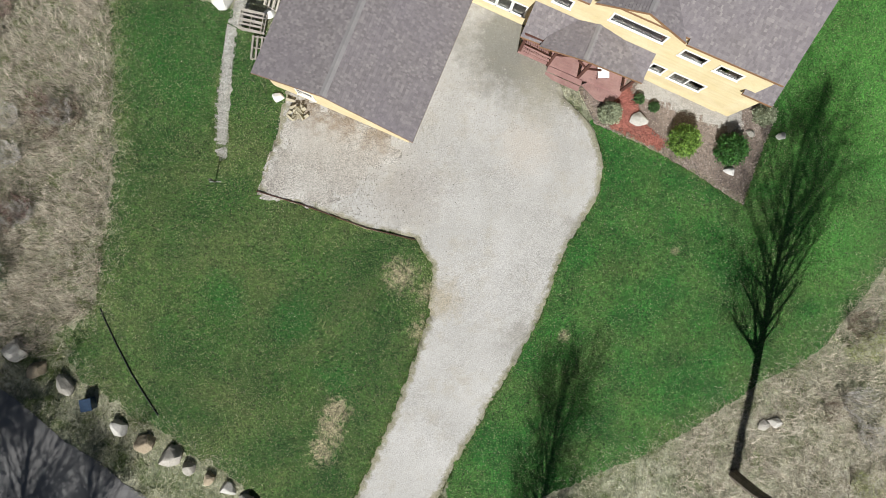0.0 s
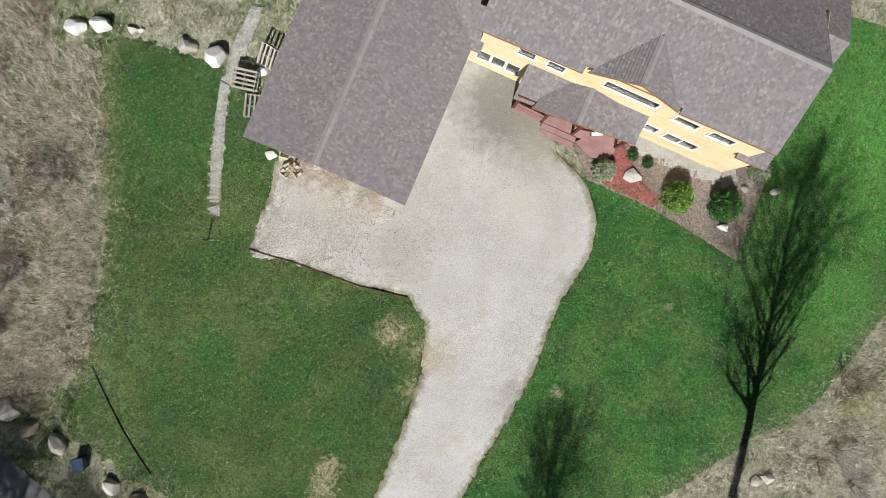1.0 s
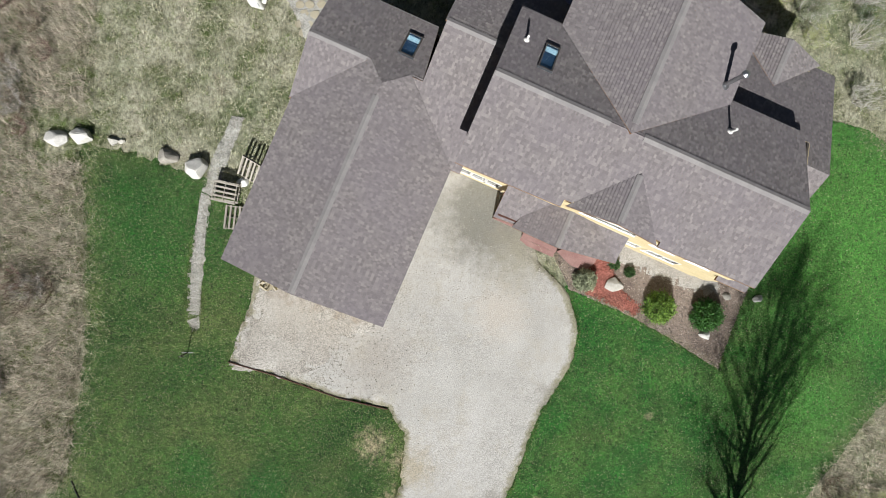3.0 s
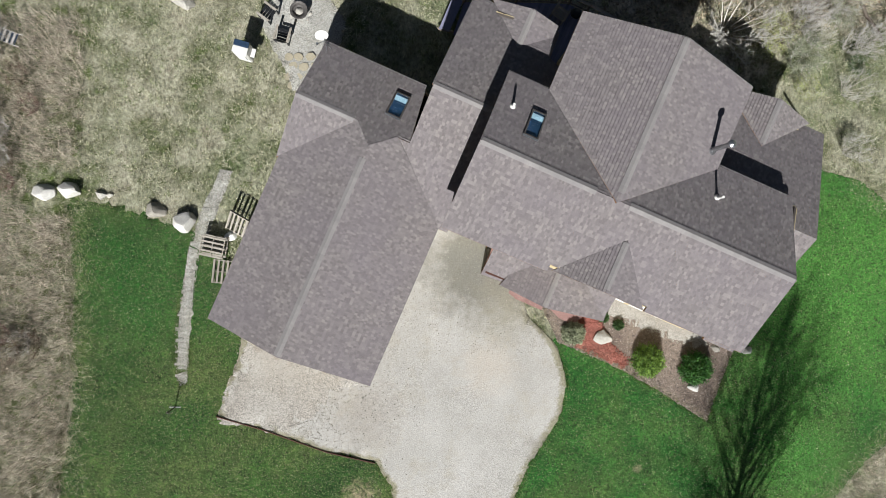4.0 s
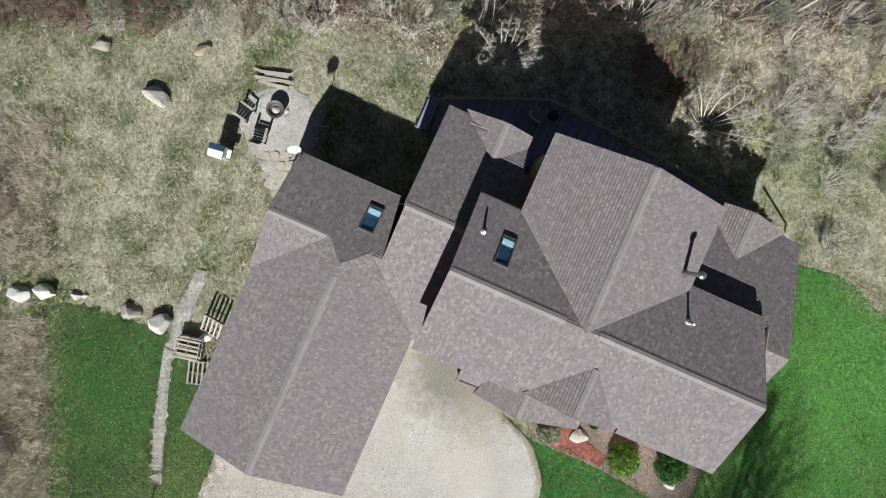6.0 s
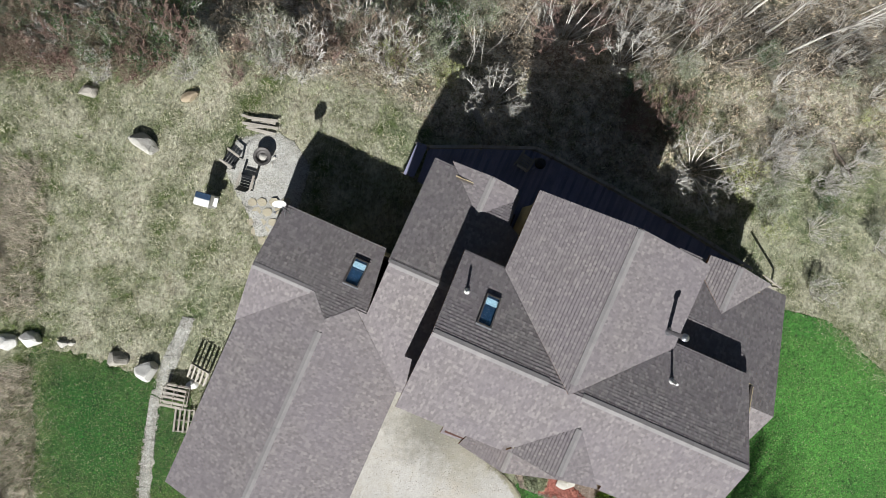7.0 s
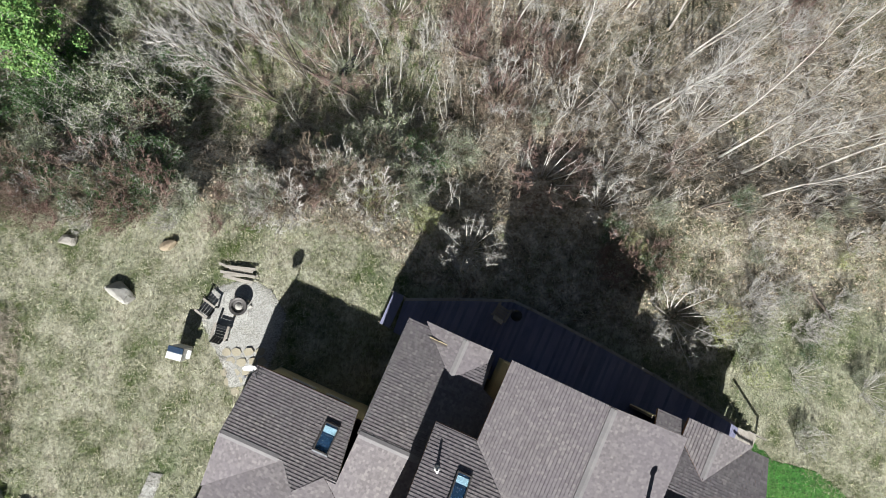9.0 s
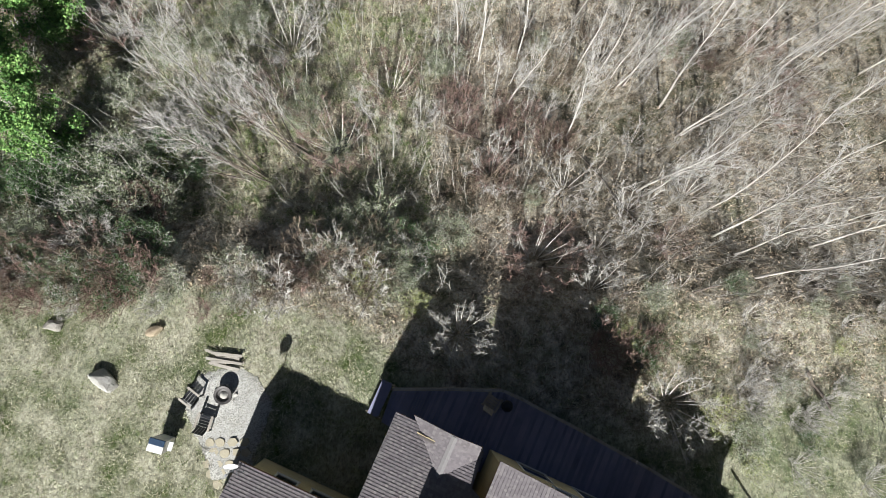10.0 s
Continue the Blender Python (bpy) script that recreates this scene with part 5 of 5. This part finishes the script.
lounge = empty("folding_lounger", put(-18.3, 21.7, 0, -20), "white tubular folding lounger in the meadow", "lounger")
for y in (-0.3, 0.3):
    Build().tube([(-0.9, y, 0.32), (0.3, y, 0.32), (0.85, y, 0.75)], [0.02] * 3, 6).out("side_tube", M_WHITE, lounge)
    for x in (-0.7, 0.2):
        Build().tube([(x, y, 0.32), (x, y, -0.05)], [0.018] * 2, 6).out("leg", M_WHITE, lounge)
for i in range(10):
    x = -0.85 + 0.125 * i
    Build().box((x, -0.29, 0.31), (x + 0.09, 0.29, 0.325)).out("strap", M_NAVY if i % 2 else M_WHITE, lounge)


def garden_shrub(x, y, r, mat, seed, label):
    e = empty("garden_shrub", put(x, y, 0.1, seed * 40), label, "shrub", "shrubs in the bed")
    rr = random.Random(seed)
    st = Build()
    pts = []
    for _ in range(150):
        a, h = rr.uniform(0, 6.283), rr.uniform(0.05, 1.09)
        q = r * math.sqrt(max(0.0, 1 - (h - 0.35) ** 2 / 0.55)) * rr.uniform(0.75, 1.08)
        tip = (q * math.cos(a), q * math.sin(a), h * r * 1.35)
        pts.append(tip)
        st.tube([(0, 0, 0), (tip[0] * 0.5, tip[1] * 0.5, tip[2] * 0.6), tip], [0.015, 0.01, 0.005], 3, False)
    st.out("stems", M_TWIG_BROWN, e)
    leaves(pts, int(3000 + 4500 * r), 0.1 * r / 0.8, 0.1, seed).out("leaves", mat, e)


garden_shrub(14.3, 5.68, 0.74, M_LEAF_SHRUB, 1, "rounded light green evergreen shrub in mulch")
garden_shrub(16.9, 5.26, 0.74, M_LEAF_BOX, 2, "rounded dark green evergreen shrub in mulch")
garden_shrub(10.35, 7.1, 0.5, M_LEAF_OLIVE, 3, "small olive shrub by the porch landing")
garden_shrub(12.0, 7.9, 0.2, M_LEAF_DARK, 4, "tiny dark shrub in mulch")
garden_shrub(12.8, 7.5, 0.2, M_LEAF_DARK, 5, "tiny dark shrub in mulch")
garden_shrub(18.9, 7.2, 0.5, M_LEAF_OLIVE, 6, "loose olive perennial at the house corner")


# ---- grass, brush and gravel too fine to count ----
def blades(name, label, category, mat, spots, length, width, lean, seed, loose=0.9):
    """Thin bent blades on the ground, one triangle each. spots: an array of x, y."""
    g = np.random.default_rng(seed)
    n = len(spots)
    z = np.array([gz(x, y) for x, y in spots]) + 0.03
    a = 2.6 * np.sin(0.9 * spots[:, 0] + 1.7 * np.sin(0.8 * spots[:, 1])) + 2.6 * np.cos(1.1 * spots[:, 1] + 1.3 * np.sin(0.7 * spots[:, 0])) + g.normal(0, loose, n)
    L = length * g.uniform(0.5, 1.4, n)
    k = np.abs(g.normal(lean, 0.25, n))
    tip = np.stack([np.cos(a) * L * k, np.sin(a) * L * k, L * np.maximum(0.25, 1 - 0.5 * k)], 1)
    side = np.stack([-np.sin(a), np.cos(a), np.zeros(n)], 1) * (width * g.uniform(0.6, 1.4, n))[:, None]
    p = np.column_stack([spots, z])
    v = np.stack([p - side, p + side, p + tip], 1).reshape(-1, 3)
    me = bpy.data.meshes.new(name)
    me.vertices.add(3 * n)
    me.vertices.foreach_set("co", v.astype(np.float32).ravel())
    me.loops.add(3 * n)
    me.loops.foreach_set("vertex_index", np.arange(3 * n, dtype=np.int32))
    me.polygons.add(n)
    me.polygons.foreach_set("loop_start", np.arange(0, 3 * n, 3, dtype=np.int32))
    me.materials.append(mat)
    me.update(calc_edges=True)
    me.validate()
    return tagged(new(name, me), label, category, kind="stuff")


def in_poly(poly, xy):
    x, y = xy[:, 0], xy[:, 1]
    hit = np.zeros(len(xy), bool)
    for i, p in enumerate(poly):
        q = poly[i - 1]
        if p[1] != q[1]:
            hit ^= ((p[1] > y) != (q[1] > y)) & (x < (q[0] - p[0]) * (y - p[1]) / (q[1] - p[1]) + p[0])
    return hit


PLAN = [(-12.2, -11.0), (-4.9, -11.0), (-4.9, -2.9), (9.3, -2.9), (10.3, 1.5), (12, 8), (10.4, 9.3), (4.9, 10.2), (-0.2, 10.4), (-3.4, 10.0), (-7.9, 8.3), (-7.7, 2.2), (-12.2, 2.2)]
PLAN_W = [tuple(local(u, v).xy) for u, v in PLAN]


def spots(n, x0, x1, y0, y1, seed, keep=None, out=(), clump=0):
    g = np.random.default_rng(seed)
    if clump:
        c = np.column_stack([g.uniform(x0, x1, n // clump), g.uniform(y0, y1, n // clump)])
        xy = np.repeat(c, clump, 0) + g.normal(0, 0.12, (len(c) * clump, 2))
    else:
        xy = np.column_stack([g.uniform(x0, x1, n), g.uniform(y0, y1, n)])
    m = in_poly(keep, xy) if keep else np.ones(len(xy), bool)
    for o in (*out, PLAN_W):
        m &= ~in_poly(o, xy)
    return xy[m]


HARD = (DRIVE, BED, PATH, PATIO, ROAD)
M_BLADE_W = leaf_material("lawn_blades", "2f4c1c", "9aa26a")
M_BLADE_E = leaf_material("lush_lawn_blades", "245018", "78a458")
blades("lawn_blades", "short green grass blades with dry flecks", "grass", M_BLADE_W, spots(210000, -16, 4, -16, 14, 1, LAWN_W, HARD), 0.08, 0.011, 0.7, 1)
blades("lawn_blades", "short lush green grass blades", "grass", M_BLADE_E, spots(230000, 1, 34, -15, 18, 2, LAWN_E, HARD), 0.08, 0.011, 0.7, 2)
MEADOW_OUT = (LAWN_W, LAWN_E) + HARD
blades("meadow_grass", "tufts of dry straw-coloured meadow grass", "grass", M_STRAW, spots(230000, -30, 36, -16, 29, 3, None, MEADOW_OUT, 7), 0.26, 0.008, 0.8, 3, 2.2)
blades("meadow_grass", "fresh green grass among dry tufts", "grass", M_GRASS, spots(130000, -30, 36, -16, 29, 4, None, MEADOW_OUT, 14), 0.2, 0.01, 0.6, 4, 2.2)
blades("dead_brush", "fallen pale stems and leaves on the woodland floor", "brush", M_BRUSH, spots(110000, -30, 46, 23, 60, 5, TREEHEAD, (), 4), 0.5, 0.008, 0.8, 5, 3.0)
blades("meadow_grass", "dry and green undergrowth on the wooded slope", "grass", M_STRAW, spots(70000, -28, 6, 33, 52, 16, None, (), 9), 0.4, 0.01, 0.8, 16, 2.5)
blades("meadow_grass", "fresh green undergrowth on the wooded slope", "grass", M_GRASS, spots(70000, -28, 6, 33, 52, 17, None, (), 30), 0.3, 0.012, 0.7, 17, 2.5)
blades("dead_brush", "dry brown weeds along the lawn's border", "brush", M_BRUSH, spots(80000, -27, -14.8, -5, 23, 6, None, (LAWN_W, ROAD, [(-17.3, 12.7), (-14.2, 12.7), (-14.2, 15.2), (-17.3, 15.2)]), 8), 0.8, 0.008, 0.6, 6, 2.2)
blades("meadow_grass", "green weeds among the dry border brush", "grass", M_GRASS, spots(36000, -24, -14.4, -6, 24, 8, None, (LAWN_W, ROAD), 40), 0.3, 0.011, 0.7, 8, 2.0)
blades("lawn_blades", "pale dead blades in the mown lawn", "grass", M_STRAW, np.concatenate([spots(60000, -16, 4, -16, 14, 14, LAWN_W, HARD, 3), spots(60000, 1, 34, -15, 18, 15, LAWN_E, HARD, 3)]), 0.07, 0.01, 0.8, 14, 2.0)
blades("dead_brush", "dry grey weeds along the lawn's border", "brush", M_BRUSH, spots(50000, 14, 34, -18, 1, 7, None, (LAWN_E, DRIVE), 6), 0.5, 0.009, 0.8, 7, 1.5)

# fallen leaves: flat flakes over the woodland floor
def flakes(name, label, mat, xy, size, seed):
    g = np.random.default_rng(seed)
    n = len(xy)
    z = np.array([gz(x, y) for x, y in xy]) + g.uniform(0.04, 0.12, n)
    p = np.column_stack([xy, z])
    v = (p[:, None, :] + g.normal(0, 1, (n, 3, 3)) * np.array([size, size, size * 0.45])).reshape(-1, 3)
    me = bpy.data.meshes.new(name)
    me.vertices.add(3 * n)
    me.vertices.foreach_set("co", v.astype(np.float32).ravel())
    me.loops.add(3 * n)
    me.loops.foreach_set("vertex_index", np.arange(3 * n, dtype=np.int32))
    me.polygons.add(n)
    me.polygons.foreach_set("loop_start", np.arange(0, 3 * n, 3, dtype=np.int32))
    me.materials.append(mat)
    me.update(calc_edges=True)
    me.validate()
    return tagged(new(name, me), label, "leaf litter", kind="stuff")


flakes("leaf_litter", "pale brown fallen leaves on the woodland floor", leaf_material("fallen_leaves", "6b5540", "d6c6a8"), spots(150000, -30, 46, 23, 60, 31, TREEHEAD), 0.055, 31)
flakes("dead_thatch", "pale thatch and dead leaves in the meadow", leaf_material("dead_thatch", "66643f", "c4bc9a"), spots(150000, -30, 36, -16, 29, 32, None, MEADOW_OUT), 0.03, 32)

# slim saplings in the woods
rnd = random.Random(41)
sap = Build()
count = 0
while count < 1300:
    x, y = (rnd.uniform(5, 46), rnd.uniform(29, 60)) if rnd.random() < 0.75 else (rnd.uniform(-28, 6), rnd.uniform(33, 58))
    if not inside(TREEHEAD, x, y) or any(inside(a, x, y) for a in CLEAR):
        continue
    count += 1
    h = rnd.uniform(2.0, 7.0)
    p = Vector((x, y, gz(x, y) - 0.1))
    top = p + Vector((rnd.gauss(0, 0.09) * h, rnd.gauss(0, 0.09) * h, h))
    mid = p.lerp(top, 0.5) + Vector((rnd.gauss(0, 0.1), rnd.gauss(0, 0.1), 0))
    sap.tube([p, mid, top], [0.018, 0.014, 0.005], 3, False)
    for _ in range(7):
        q = mid.lerp(top, rnd.uniform(-0.3, 0.95))
        a = rnd.uniform(0, 6.283)
        L = rnd.uniform(0.3, 0.9)
        sap.tube([q, q + Vector((math.cos(a) * L * 0.6, math.sin(a) * L * 0.6, L))], [0.009, 0.005], 3, False)
tagged(sap.out("saplings", M_TWIG_PALE), "thicket of slim bare saplings in the woods", "saplings", kind="stuff")

# ragged taller grass along the driveway's edge
g = np.random.default_rng(9)
edge_xy = []
for poly, a, b in ((DRIVE, 1, 8), (DRIVE, 15, 21), (BED, 2, 7), (PATH, 4, 9)):
    for i in range(a, b):
        p, q = np.array(poly[i]), np.array(poly[(i + 1) % len(poly)])
        n = int(np.linalg.norm(q - p) * 160)
        edge_xy.append(p + (q - p) * g.uniform(0, 1, (n, 1)) + g.normal(0, 0.1, (n, 2)))
border = []
for poly, a, b in ((LAWN_W, 0, 7), (LAWN_E, 2, 10), (LAWN_W, 15, 17)):
    for i in range(a, b):
        p, q = np.array(poly[i]), np.array(poly[(i + 1) % len(poly)])
        n = int(np.linalg.norm(q - p) * 420)
        border.append(p + (q - p) * g.uniform(0, 1, (n, 1)) + g.normal(0, 0.55, (n, 2)))
border = np.concatenate(border)
border = border[~in_poly(PLAN_W, border)]
blades("border_grass", "dry grass straggling into the lawn's edge", "grass", M_STRAW, border[::2], 0.25, 0.006, 0.8, 11, 1.8)
blades("border_grass", "green grass straggling into the dry meadow", "grass", M_GRASS, border[1::2], 0.16, 0.008, 0.7, 12, 1.8)
blades("edge_grass", "uneven grass growing along the gravel's edge", "grass", M_GRASS, np.concatenate(edge_xy), 0.13, 0.014, 0.5, 10)


def pebbles(name, label, mat, xy, size, lift, seed):
    g = np.random.default_rng(seed)
    vs, fs = [], []
    shape = np.array([(1, 0, 0), (0, 1, 0), (-1, 0, 0), (0, -1, 0), (0, 0, 0.8)])
    for x, y in xy:
        r = size * g.uniform(0.5, 1.5)
        k = len(vs)
        a = g.uniform(0, 6.28)
        c, s = math.cos(a), math.sin(a)
        z = gz(x, y) + lift
        for px, py, pz in shape * g.uniform(0.6, 1.2, (5, 3)) * r:
            vs.append((x + px * c - py * s, y + px * s + py * c, z + pz))
        fs += [(k, k + 1, k + 4), (k + 1, k + 2, k + 4), (k + 2, k + 3, k + 4), (k + 3, k, k + 4)]
    return tagged(link(name, vs, fs, mat), label, "gravel", kind="stuff")


M_STONES = plain("loose_stones", "a39d92", "cfc9bd", 3.0, 0.9, isl=0.5)
apron = spots(30000, -8.5, 8, -3, 9, 20, DRIVE)
apron = apron[np.random.default_rng(33).uniform(0, 1, len(apron)) < np.exp(-(((apron[:, 0] + 4.8) / 3.6) ** 2 + ((apron[:, 1] - 4.5) / 3.6) ** 2))]
pebbles("loose_gravel", "loose grey stones on the gravel apron", M_STONES, apron, 0.028, 0.1, 20)
pebbles("loose_gravel", "loose stones on the driveway by the house", M_STONES, spots(5000, 1, 9, 6, 14, 21, DRIVE), 0.03, 0.08, 21)
pebbles("loose_gravel", "loose stones along the driveway", M_STONES, spots(5000, -6, 11, -18, 7, 22, DRIVE), 0.022, 0.08, 22)
pebbles("loose_gravel", "grey stones of the narrow path", M_STONES, spots(12000, -10, -7, 4, 15.5, 23, PATH), 0.022, 0.08, 23)
pebbles("loose_gravel", "grey stones of the patio", M_STONES, spots(5000, -6, -1.5, 20, 26.5, 24, PATIO), 0.03, 0.05, 24)
pebbles("mulch_chips", "chips of brown wood mulch in the bed", plain("mulch_chips", "7a6a5e", "d8cabc", 3.0, 0.9, isl=0.75), spots(30000, 9, 20, 2, 10, 25, BED, (RED_BED, PEBBLES)), 0.035, 0.09, 25)
pebbles("mulch_chips", "chips of red dyed mulch", plain("red_chips", "7f4a40", "a8685a", 3.0, 0.9, isl=0.4), spots(6000, 9, 14, 5, 9, 26, RED_BED), 0.035, 0.12, 26)
pebbles("loose_gravel", "pale pebbles under the eaves", M_STONES, spots(6000, 11, 18, 6, 10, 27, PEBBLES), 0.03, 0.11, 27)
